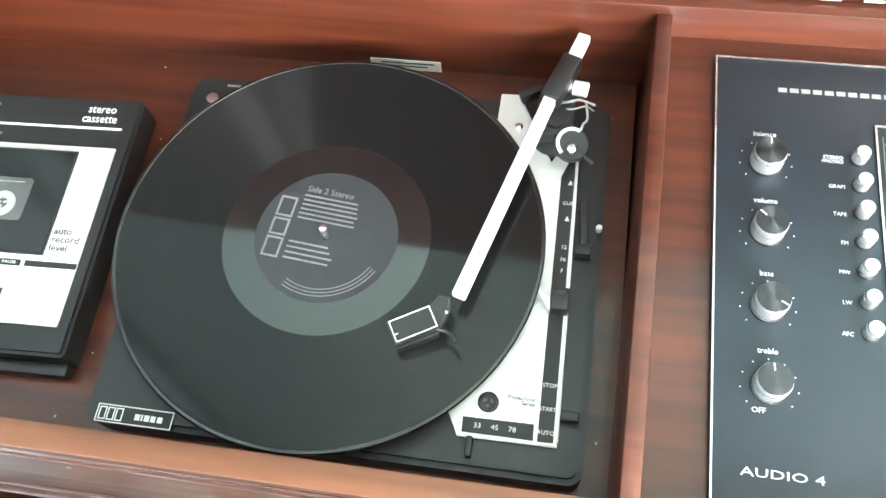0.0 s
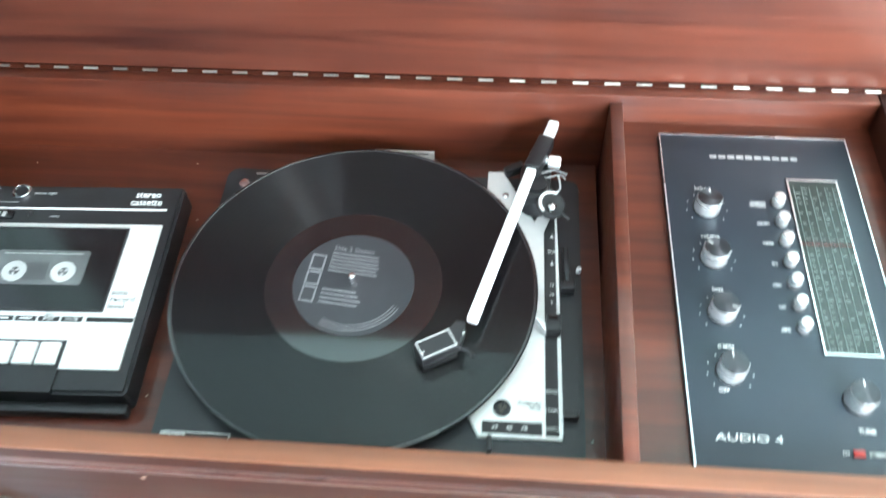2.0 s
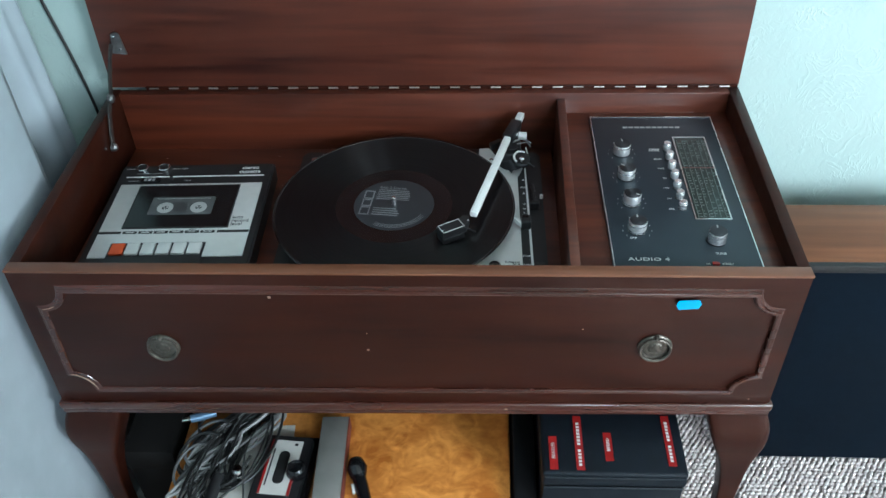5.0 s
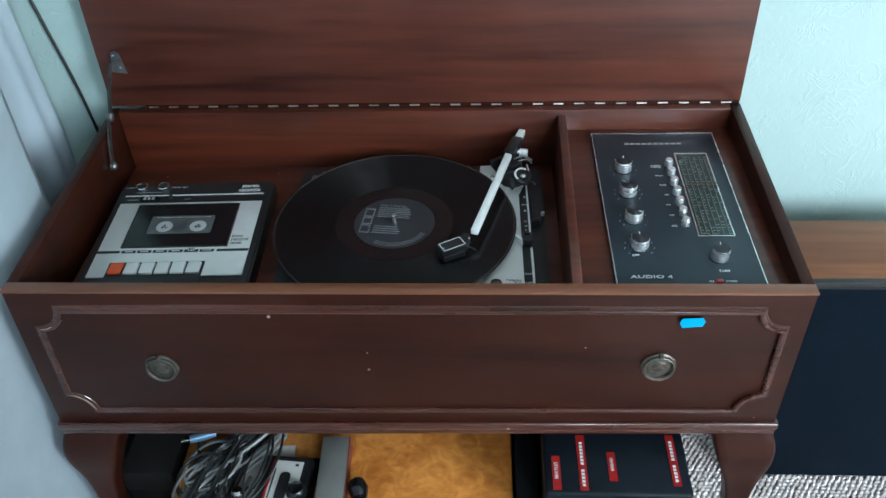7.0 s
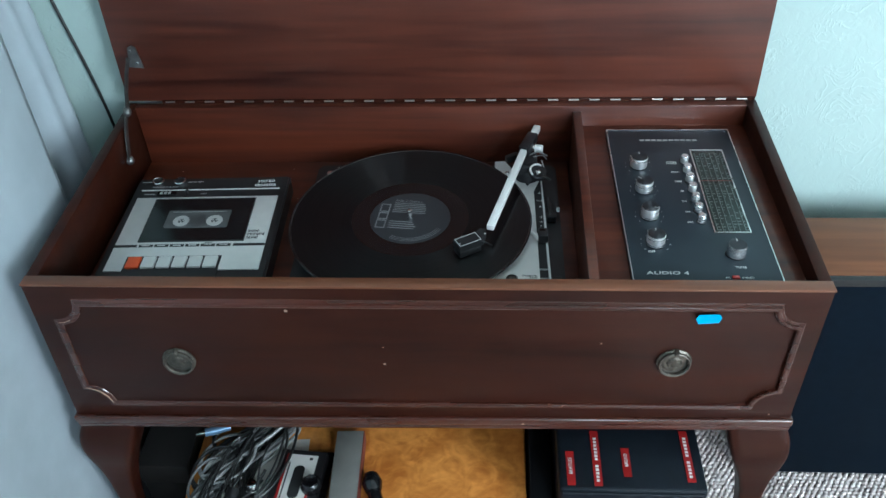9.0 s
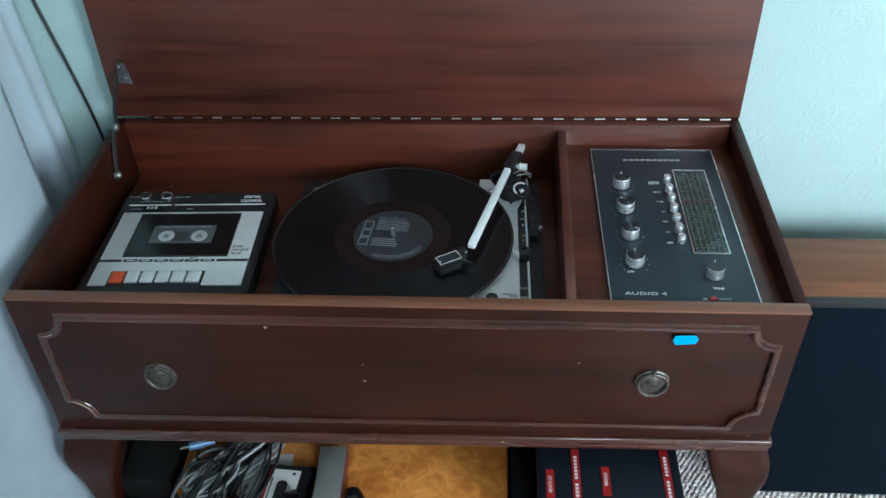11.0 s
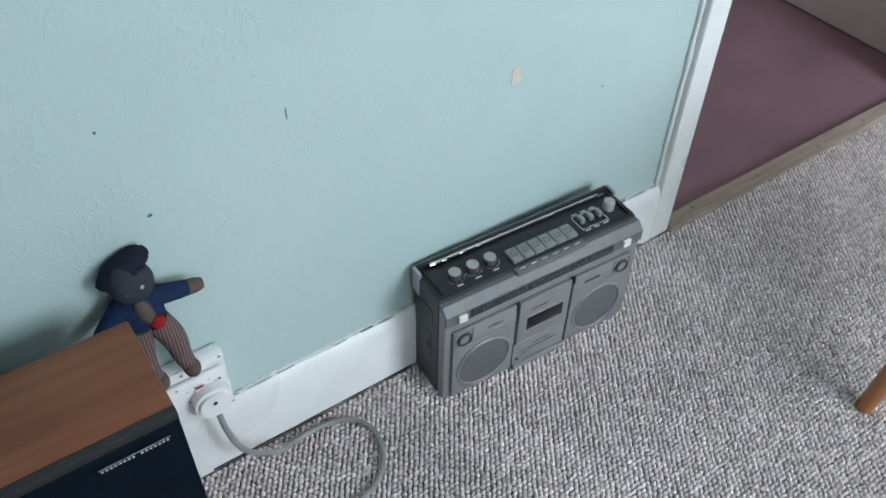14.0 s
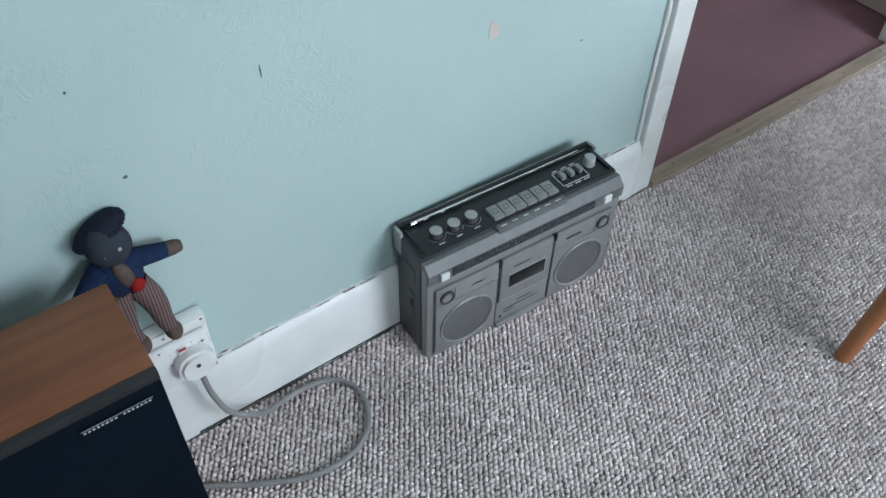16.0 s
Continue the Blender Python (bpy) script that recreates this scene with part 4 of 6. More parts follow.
for w, x, y in (("33", 0.532, 0.0642), ("45", 0.543, 0.0642), ("78", 0.554, 0.0642)):
    words(w, 0.0046, pose(x, y, INKZ), WHITE_INK, ctl, squeeze=1.1)
for w, y in (("STOP", 0.0955), ("START", 0.0800), ("AUTO", 0.0650), ("CUE", 0.2290), ("12", 0.1945), ("10", 0.1850), ("7", 0.1765)):
    words(w, 0.0040 if len(w) < 5 else 0.0037, pose(0.5747, y, INKZ), WHITE_INK, ctl, squeeze=1.0)
for y in (0.2440, 0.2150):
    part("arrow", extrude_poly([(0.5735, y), (0.5765, y), (0.575, y + 0.004)], INKZ, INKZ + 0.0003), WHITE_INK, ctl)
words("Professional\nSeries", 0.0040, pose(0.5665, 0.0835, PT + 0.0002), BLACK_INK, ctl, align="RIGHT", squeeze=0.9)
em = part("emblem", lathe([(0, 0), (0.0068, 0), (0.0068, 0.0008), (0.0055, 0.0012), (0.0052, 0.0005), (0, 0.0005)], 28, pose(0.537, 0.0800, PT)), BLACK, ctl, "round black and gilt emblem")
for a in (0.4, 2.5, 4.6):
    part("gilt_mark", lathe([(0, 0), (0.0017, 0), (0.0011, 0.0006), (0, 0.0008)], 9, pose(0.537 + 0.0021 * math.cos(a), 0.080 + 0.0021 * math.sin(a), PT + 0.0005)), BRASS, em)
badge = part("badge", extrude_poly(round_rect(0.2815, 0.3345, 0.0355, 0.0475, 0.001), PZ, PZ + 0.0012), BLACK_INK, tt, "black badge with a white outline")
ob = part("badge_outline", ring_plate(0.2815, 0.3345, 0.0355, 0.0475, 0.0007, PZ + 0.0012, PZ + 0.0015), WHITE_INK, badge)
for k in range(3):
    part("logo_block", ring_plate(0.2833 + k * 0.0058, 0.2883 + k * 0.0058, 0.0372, 0.0458, 0.0008, PZ + 0.0012, PZ + 0.0015), WHITE_INK, badge)
bars([(0.3085, 0.3120, 0.0412, 0.0040), (0.3128, 0.3140, 0.0412, 0.0040), (0.3150, 0.3185, 0.0412, 0.0040), (0.3195, 0.3228, 0.0412, 0.0040), (0.3242, 0.3276, 0.0412, 0.0040)], pose(0, 0, PZ + 0.0012), WHITE_INK, badge)
for x, y in ((0.2915, 0.2955),):
    part("fixing_screw", lathe([(0, 0), (0.0052, 0), (0.0048, 0.0015), (0, 0.0022)], 18, pose(x, y, PZ)), CHROME, tt, "bright fixing screw")
bars([(0.300, 0.311, 0.309, 0.0018)], pose(0, 0, PZ), GREY_LIGHT, tt)
# platter and spindle
CX, CY = 0.411, 0.180
part("platter", lathe([(0, 0), (0.138, 0), (0.140, 0.003), (0.140, 0.009), (0.137, 0.012), (0, 0.012)], 72, pose(CX, CY, PZ)), PLATE_BLACK, tt)
part("spindle", lathe([(0, 0), (0.0035, 0), (0.0035, 0.022), (0.0026, 0.026), (0, 0.027)], 18, pose(CX, CY, PZ)), CHROME, tt)
# tonearm
AZ = 0.560


def bar_between(a, b, w, h, bevel=0.0):
    a, b = Vector(a), Vector(b)
    d = b - a
    yaw = math.atan2(d.y, d.x)
    pitch = -math.atan2(d.z, math.hypot(d.x, d.y))
    m = Matrix.Translation(a) @ Matrix.Rotation(yaw, 4, "Z") @ Matrix.Rotation(pitch, 4, "Y")
    return place(bx(0, d.length, -w / 2, w / 2, -h / 2, h / 2, bevel=bevel), m)


arm = part("tonearm", bar_between((0.5565, 0.297, 0.5655), (0.5112, 0.1375, 0.5590), 0.0090, 0.0075, 0.0012), WHITE, tt, "white square tonearm")
part("arm_stub", bar_between((0.5665, 0.3215, 0.5660), (0.5745, 0.3475, 0.5660), 0.0092, 0.0085, 0.001), WHITE, arm)
part("arm_block", bar_between((0.5545, 0.290, 0.5650), (0.5680, 0.327, 0.5650), 0.014, 0.014, 0.0015), BLACK, arm, "black block on the arm's end")
part("weight_knob", place(lathe(disc_knob(0.0055, 0.011, 0.001), 24), pose(0.570, 0.3085, 0.558, 0, 90, -8)), WHITE, arm, "white weight knob")
part("weight_collar", place(lathe(disc_knob(0.0062, 0.004, 0.001), 24), pose(0.5665, 0.309, 0.558, 0, 90, -8)), CHROME, arm)
hm = Matrix.Translation((0.4862, 0.1165, 0.5570)) @ Matrix.Rotation(radians(30), 4, "Z")
shell = part("headshell", place(extrude_poly([(-0.0165, -0.0085), (0.0150, -0.0085), (0.0245, 0.0015), (0.0275, 0.0080), (0.0215, 0.0125), (0.0140, 0.0085), (-0.0165, 0.0085)], -0.007, 0.002, bevel=0.001), hm), BLACK, arm, "black headshell with a white outline")
part("outline", place(ring_plate(-0.0150, 0.0130, -0.0075, 0.0078, 0.0007, 0.0020, 0.0023), hm), WHITE_INK, shell)
part("outline_tick", place(bx(-0.0150, -0.0118, -0.0025, -0.0018, 0.0020, 0.0023), hm), WHITE_INK, shell)
part("cartridge", place(bx(-0.0165, 0.0125, -0.0092, 0.0074, -0.0145, -0.006, bevel=0.001), hm), BLACK, shell)
part("finger_lift", place(sweep([(0.012, -0.008, 0.0), (0.018, -0.013, -0.002), (0.020, -0.021, -0.001)], 0.0012, 6), hm), BLACK, shell)
part("pin", place(lathe([(0, 0), (0.0009, 0), (0.0009, 0.0012), (0, 0.0014)], 8), hm @ pose(0.0215, -0.001, 0.002)), WHITE, shell)
part("stylus", place(lathe([(0, -0.0155), (0.0006, -0.0125), (0.0006, -0.012), (0, -0.0118)], 8), hm @ pose(-0.010, 0, 0)), STEEL, shell)
# pivot
part("pivot_tower", lathe([(0, 0), (0.017, 0), (0.017, 0.014), (0.013, 0.020), (0.009, 0.022), (0.009, 0.031), (0, 0.031)], 32, pose(0.560, 0.284, PZ)), BLACK, tt)
part("pivot_yoke", bx(0.546, 0.573, 0.270, 0.310, PZ + 0.012, PZ + 0.027, bevel=0.004), BLACK, tt)
dialr = part("antiskate_dial", lathe([(0, 0), (0.0125, 0), (0.0125, 0.004), (0.0112, 0.0055), (0, 0.0055)], 36, pose(0.5725, 0.2665, PZ + 0.020, 14, 12, 0)), BLACK, tt, "anti-skating dial with a white edge")
bm = bmesh.new()
arc = [(0.0108 * math.cos(radians(a)), 0.0108 * math.sin(radians(a)), 0.0057) for a in range(70, 231, 20)]
sweep(arc, 0.0014, 6, bm)
o = part("dial_scale", bm, WHITE_INK, dialr)
o.matrix_basis = pose(0.5725, 0.2665, PZ + 0.020, 14, 12, 0)
part("dial_hub", lathe([(0, 0), (0.0036, 0), (0.0036, 0.003), (0.002, 0.0045), (0, 0.005)], 18, pose(0.5735, 0.2595, PZ + 0.0255)), CHROME, dialr)
part("pointer", sweep([(0.577, 0.262, PZ + 0.022), (0.584, 0.258, PZ + 0.020), (0.589, 0.255, PZ + 0.018)], 0.0017, 6), BLACK, dialr)
part("edge_rail", sweep([(0.5822, 0.060, PT + 0.0002), (0.5800, 0.20, PT + 0.0002), (0.5785, 0.286, PT + 0.0002), (0.5825, 0.300, PT + 0.002), (0.5805, 0.312, PT + 0.006)], 0.0009, 6), WHITE, ctl, "thin white edge rail")
part("signal_wire", sweep([(0.560, 0.298, PZ + 0.026), (0.568, 0.294, PZ + 0.034), (0.576, 0.297, PZ + 0.033), (0.5865, 0.2985, PZ + 0.026)], 0.0010, 6), CABLE_PALE, tt, "loose pale signal wires")
part("signal_wire", sweep([(0.560, 0.296, PZ + 0.024), (0.570, 0.290, PZ + 0.031), (0.580, 0.294, PZ + 0.030), (0.5860, 0.2965, PZ + 0.022)], 0.0008, 6), CABLE_PALE, tt)
part("pivot_bracket", bar_between((0.532, 0.310, PZ + 0.012), (0.548, 0.318, PZ + 0.014), 0.007, 0.010, 0.001), BLACK, tt)
part("pivot_screw", lathe([(0, 0), (0.003, 0), (0.003, 0.006), (0, 0.008)], 12, pose(0.5335, 0.2890, PZ)), CHROME, tt)
rest = part("arm_rest", bx(0.5695, 0.5815, 0.1440, 0.1600, PT, PT + 0.012, bevel=0.0015), BLACK, tt, "black tonearm rest with a white clip")
part("rest_clip", extrude_poly([(0.558, 0.160), (0.569, 0.151), (0.5695, 0.143)], PT + 0.004, PT + 0.010), WHITE, rest)
part("rest_slot", bx(0.5715, 0.5785, 0.1535, 0.1575, PT + 0.0118, PT + 0.0124), BLACK_GLOSS, rest)
for nm, a in (("speed_lever", (0.5265, 0.5305, 0.0435, 0.0565, PZ, PZ + 0.008)), ("start_lever", (0.5830, 0.5945, 0.0735, 0.0795, PZ, PZ + 0.009)), ("cue_lever", (0.5820, 0.5935, 0.188, 0.196, PZ, PZ + 0.010))):
    part(nm, bx(*a, bevel=0.0012), BLACK, tt)
part("lift_arm", bar_between((0.588, 0.196, PZ + 0.004), (0.586, 0.232, PZ + 0.006), 0.005, 0.005, 0.001), BLACK, tt)
part("lift_tip", lathe([(0, 0), (0.0022, 0), (0.0022, 0.005), (0, 0.006)], 12, pose(0.5975, 0.2120, PZ)), WHITE, tt)

# ---- record ----
RZ = PZ + 0.0122
rec = thing("vinyl_record", "black vinyl long-playing record with a dark grey label on the turntable", "record", pose(CX, CY - 0.0045, RZ))
part("groove_area", lathe([(0.0735, 0.0), (0.1495, 0.0), (0.151, 0.0010), (0.1505, 0.0022), (0.1470, 0.0020), (0.0735, 0.0018), (0.0735, 0.0)], 128), VINYL, rec)
part("runout", lathe([(0.0036, 0.0001), (0.0735, 0.0001), (0.0735, 0.00175), (0.0036, 0.00175), (0.0036, 0.0001)], 96), RUNOUT, rec, "smooth run-out ring")
part("rim", lathe([(0.1488, 0.0008), (0.1510, 0.0006), (0.1519, 0.0013), (0.1510, 0.0023), (0.1490, 0.0025), (0.1484, 0.0019)], 128), RIM, rec, "smooth raised rim")
lab = part("label", lathe([(0.0036, 0.0017), (0.0505, 0.0017), (0.0505, 0.0021), (0.0036, 0.0021), (0.0036, 0.0017)], 72), LABEL, rec, "dark grey paper label")
lm = pose(0, 0, 0.0021, 0, 0, -6)
bm = bmesh.new()
for y0, y1 in ((0.0085, 0.0245), (-0.0065, 0.0070), (-0.0235, -0.0080)):   # three outlined logo shapes
    for a in ((-0.0410, -0.0395, y0, y1), (-0.0300, -0.0285, y0, y1), (-0.0395, -0.0300, y0, y0 + 0.0015), (-0.0395, -0.0300, y1 - 0.0015, y1)):
        box(bm, *a, 0, 0.0003)
o = part("logo_shape", bm, LABEL_INK, lab, smooth=False)
o.matrix_basis = lm
words("Side 2 Stereo", 0.0068, lm @ pose(-0.0245, 0.0335, 0), LABEL_INK, lab, align="LEFT", squeeze=0.95)
rnd = random.Random(5)
bars([(-0.0245, 0.010 + 0.008 * rnd.random(), 0.028 - 0.0036 * k, 0.0012) for k in range(6)] + [(-0.0245, 0.004 + 0.006 * rnd.random(), -0.009 - 0.0042 * k, 0.0013) for k in range(4)], lm, LABEL_INK, lab)
bm = bmesh.new()
for r in (0.0405, 0.0430, 0.0455):
    sweep([(r * math.cos(radians(a)), r * math.sin(radians(a)), 0.0022) for a in range(240, 331, 10)], 0.0004, 4, bm)
part("rim_print", bm, LABEL_INK, lab)

# paper label on the cabinet's inner back
note = thing("paper_label", "small cream paper label on the wood behind the turntable", "label", pose(0.434, 0.3512, 0.508))
part("paper", bx(-0.029, 0.029, -0.0008, 0.0, -0.005, 0.007), PAPER, note)
bars([(-0.02, 0.024, 0.004, 0.0012), (-0.022, 0.018, 0.000, 0.0012)], pose(0, -0.0009, 0, 90, 0, 0), BLACK_INK, note)

# ---- tuner panel ----
TZ = 0.5685
tun = thing("tuner_panel", "dark metal tuner panel with aluminium knobs and a dial scale", "tuner")
part("panel", bx(0.6665, 0.8285, 0.0185, 0.3335, 0.563, TZ, bevel=0.0006), PANEL, tun)
part("border", ring_plate(0.6668, 0.8282, 0.0188, 0.3332, 0.0011, TZ, TZ + 0.0004), ALU, tun, "bright border line")
bars([(0.7085 + k * 0.0076, 0.7142 + k * 0.0076, 0.3070, 0.0034) for k in range(10)], pose(0, 0, TZ), GREY_LIGHT, tun, "nameplate")
words("AUDIO 4", 0.0070, pose(0.7060, 0.0440, TZ + 0.0003), WHITE_INK, tun, squeeze=1.65)


def knob(x, y, r, h, turn, name="knob", dots=9):
    k = part(name, lathe([(0, 0), (r, 0), (r, h - 0.0022), (r - 0.0006, h - 0.0003), (r - 0.0010, h), (0, h)], 44, pose(x, y, TZ + 0.001)), KNOB_ALU, tun, "turned aluminium knob")
    part("knob_base", lathe(disc_knob(r + 0.0006, 0.0012, 0.0002), 32, pose(x, y, TZ)), BLACK, k)
    part("knob_cap", lathe(disc_knob(r - 0.0007, 0.0008, 0.0002), 40, pose(x, y, TZ + h + 0.0007)), CAP, k, "darker turned cap")
    o = part("pointer", bx(r * 0.45, r * 0.88, -0.0004, 0.0004, 0, 0.0005), WHITE_INK, k)
    o.matrix_basis = pose(x, y, TZ + h + 0.0013, 0, 0, turn)
    rows = []
    for i in range(dots):
        a = radians(-40 + 260 * i / max(1, dots - 1))
        rows.append((x + (r + 0.006) * math.cos(a) - 0.0004, x + (r + 0.006) * math.cos(a) + 0.0004, y + (r + 0.006) * math.sin(a), 0.0008))
    if dots:
        bars(rows, pose(0, 0, TZ), WHITE_INK, k, "scale_dots")
    return k


CAP = mat("dark_turned_cap", (0.085, 0.087, 0.095), 0.45, metal=1.0, var=0.1, scale=200)
capn = CAP.node_tree   # turned finish: fine rings
ct = capn.nodes.new("ShaderNodeTangent")
ct.direction_type, ct.axis = "RADIAL", "Z"
cp = capn.nodes["Principled BSDF"]
capn.links.new(ct.outputs[0], cp.inputs["Tangent"])
cp.inputs["Anisotropic"].default_value, cp.inputs["Anisotropic Rotation"].default_value = 0.95, 0.25
for y, w, turn in ((0.2480, "balance", 90), (0.1970, "volume", 140), (0.1455, "bass", -30), (0.0950, "treble", 95)):
    knob(0.6995, y, 0.0105, 0.0135, turn)
    words(w, 0.0050, pose(0.6990, y + 0.0215, TZ + 0.0003), WHITE_INK, tun)
words("OFF", 0.0046, pose(0.6935, 0.0800, TZ + 0.0003), WHITE_INK, tun)
knob(0.7855, 0.0765, 0.0105, 0.0135, 90, dots=0)
words("TUNE", 0.0046, pose(0.7865, 0.0540, TZ + 0.0003), WHITE_INK, tun)
for k, w in enumerate(("STEREO\n+MONO", "GRAM", "TAPE", "FM", "MW", "LW", "AFC")):
    y = 0.2560 - k * 0.0202
    b = part("push_button", lathe([(0, 0), (0.0049, 0), (0.0049, 0.009), (0.0043, 0.0102), (0, 0.0106)], 24, pose(0.7580, y, TZ)), KNOB_ALU, tun, "bright push button")
    part("button_collar", lathe(disc_knob(0.0058, 0.0008, 0.0002), 24, pose(0.7580, y, TZ)), BLACK, b)
    words(w, 0.0037, pose(0.7485, y - 0.002, TZ + 0.0003), WHITE_INK, tun, align="RIGHT")
dial = part("dial_scale", bx(0.7690, 0.8110, 0.1130, 0.2830, TZ, TZ + 0.0008), DIAL, tun, "greenish tuning scale")
part("dial_frame", ring_plate(0.7690, 0.8110, 0.1130, 0.2830, 0.0014, TZ + 0.0008, TZ + 0.0014), ALU, dial)
rows, rnd = [], random.Random(8)
for k in range(6):
    x = 0.7735 + k * 0.0064
    rows.append((x, x + 0.0005, 0.1955, 0.158))
    for j in range(30):
        if rnd.random() < 0.72:
            y = 0.118 + 0.155 * (j / 29)
            rows.append((x + 0.0012, x + 0.0012 + 0.0012 + 0.0026 * rnd.random(), y, 0.0011))
bars(rows, pose(0, 0, TZ + 0.0009), DIAL_INK, dial, "scale_print")
part("needle", bx(0.7705, 0.8095, 0.2135, 0.2141, TZ + 0.0014, TZ + 0.0018), RED_DULL, dial)
part("stereo_lamp", bx(0.7735, 0.7815, 0.0345, 0.0395, TZ, TZ + 0.0018, bevel=0.0006), RED_LENS, tun, "dull red indicator")
words("FM", 0.0036, pose(0.7690, 0.0370, TZ + 0.0003), WHITE_INK, tun)
words("STEREO", 0.0036, pose(0.7905, 0.0370, TZ + 0.0003), WHITE_INK, tun)

# ---- loudspeaker beside the cabinet ----
spk = thing("loudspeaker", "teak-veneered loudspeaker with a black cloth front standing on the carpet", "speaker", pose(0.917, 0.188, 0))
SW, SD, SH = 0.289, 0.130, 0.430
bm = bmesh.new()
box(bm, 0, SW, 0.008, SD, SH - 0.012, SH, bevel=0.0012)
box(bm, 0, SW, 0.008, SD, 0.0, 0.012, bevel=0.0012), box(bm, 0, 0.012, 0.008, SD, 0.012, SH - 0.012), box(bm, SW - 0.012, SW, 0.008, SD, 0.012, SH - 0.012)
part("cabinet_shell", bm, TEAK, spk)
part("back_board", bx(0.012, SW - 0.012, SD - 0.010, SD, 0.012, SH - 0.012), BLACK, spk)
part("grille", bx(0.0, SW, 0.0, 0.0078, 0.001, SH - 0.001, bevel=0.003), CLOTH, spk, "black stretched grille cloth")
part("top_lip", bx(0.0, SW, -0.001, 0.0078, SH - 0.013, SH - 0.0005, bevel=0.001), BLACK, spk)
bd = part("maker_badge", bx(0.205, 0.278, -0.0012, 0.0, SH - 0.040, SH - 0.028), CLOTH, spk)
bars([(0.207, 0.276, 0.0030, 0.0004)] + [(0.2085 + k * 0.0042, 0.2108 + k * 0.0042, -0.0006, 0.0018) for k in range(16) if k != 8], pose(0, -0.0013, SH - 0.034, 90, 0, 0), WHITE_INK, bd)

# ---- wall socket, plug and flex ----
sock = thing("wall_socket", "white double wall socket on a painted block above the skirting", "socket", pose(1.176, WY, 0.140))
part("block", bx(0, 0.128, -0.020, -0.001, -0.002, 0.108, bevel=0.004), PAINT_WHITE, sock)
part("face_plate", bx(0.002, 0.122, -0.029, -0.020, 0.008, 0.088, bevel=0.004), WHITE, sock, "white plastic face plate")
for x in (0.028, 0.086):
    sw = part("switch", bx(x - 0.006, x + 0.006, -0.0325, -0.029, 0.062, 0.078, bevel=0.0015), WHITE, sock)
    part("switch_mark", bx(x - 0.005, x + 0.005, -0.0330, -0.0325, 0.073, 0.0775), RED, sw)
part("block_top", bx(0.001, 0.127, -0.022, -0.0195, 0.090, 0.106, bevel=0.001), PAINT_WHITE, sock, "painted ledge of the block")
bm = bmesh.new()
rnd = random.Random(31)
for k in range(26):
    px, pz, pr = 0.006 + 0.118 * rnd.random(), 0.010 + 0.092 * rnd.random(), 0.0008 + 0.0018 * rnd.random()
    lathe([(0, 0), (pr, 0.0001), (0, 0.0003)], 6, pose(px, -0.0292 if pz < 0.086 else -0.0222, pz, 90, 0, 0), bm)
part("grime", bm, DIRT, sock, "specks of grime")
plug = thing("mains_plug", "white three-pin mains plug in the socket", "plug", pose(1.272, WY - 0.029, 0.186))
b2 = extrude_poly(round_rect(-0.025, 0.025, -0.025, 0.025, 0.022), 0, 0.020, bevel=0.005)
part("plug_body", place(b2, pose(0, 0, 0, 90, 0, 0)), WHITE, plug)
part("plug_screw", place(lathe([(0, 0), (0.003, 0), (0.003, 0.001), (0, 0.001)], 12), pose(0, -0.020, 0.006, 90, 0, 0)), HOLE, plug)
solo("mains_flex", sweep([(1.274, 0.358, 0.157), (1.278, 0.352, 0.115), (1.293, 0.342, 0.070), (1.335, 0.345, 0.025), (1.380, 0.358, 0.008), (1.425, 0.357, 0.007), (1.462, 0.338, 0.007), (1.474, 0.298, 0.007), (1.455, 0.252, 0.007), (1.415, 0.226, 0.007), (1.350, 0.226, 0.007), (1.275, 0.262, 0.007), (1.215, 0.300, 0.007), (1.10, 0.352, 0.007)], 0.0042, 10), CABLE_GREY, "grey mains flex looping over the carpet", "cable")

# ---- rag doll ----
bm = bmesh.new()


def blob(x, y, z, rx, ry, rz, mi, turn=0, seg=20):
    r = bmesh.ops.create_uvsphere(bm, u_segments=seg, v_segments=12, radius=1.0)
    bmesh.ops.transform(bm, verts=r["verts"], matrix=pose(x, y, z, 0, turn, 0) @ Matrix.Diagonal((rx, ry, rz, 1)))
    for f in {f for v in r["verts"] for f in v.link_faces}:
        f.material_index = mi
    return r["verts"]


def limb(pts, rad, mi):
    n0 = len(bm.faces)
    sweep(pts, rad, 12, bm)
    bm.faces.ensure_lookup_table()
    for f in bm.faces[n0:]:
        f.material_index = mi


blob(0, 0, 0.1385, 0.030, 0.019, 0.036, 1)                       # jacket
blob(0.003, -0.013, 0.146, 0.011, 0.009, 0.026, 2, -12)          # open collar
blob(0.013, -0.019, 0.127, 0.010, 0.006, 0.011, 3, 20)           # red patch
blob(-0.001, -0.006, 0.197, 0.028, 0.024, 0.030, 6, -12)         # head
blob(-0.004, 0.002, 0.216, 0.035, 0.022, 0.012, 0, -24)          # flat cap
rag = random.Random(12)
for k in range(30):                                              # ragged edge of the cap
    a = 2 * math.pi * k / 30
    q = pose(-0.004, 0.002, 0.216, 0, -24, 0) @ Vector((0.033 * math.cos(a), 0.022 * math.sin(a), -0.003 * rag.random()))
    blob(q.x, q.y, q.z, 0.003 + 0.002 * rag.random(), 0.003, 0.003 + 0.002 * rag.random(), 0, 40 * rag.random(), seg=7)
limb([(0.018, 0, 0.154), (0.042, -0.004, 0.152), (0.062, -0.006, 0.150)], [0.014, 0.012, 0.010], 1)
limb([(0.060, -0.006, 0.150), (0.070, -0.006, 0.149), (0.080, -0.006, 0.147)], [0.010, 0.010, 0.007], 2)
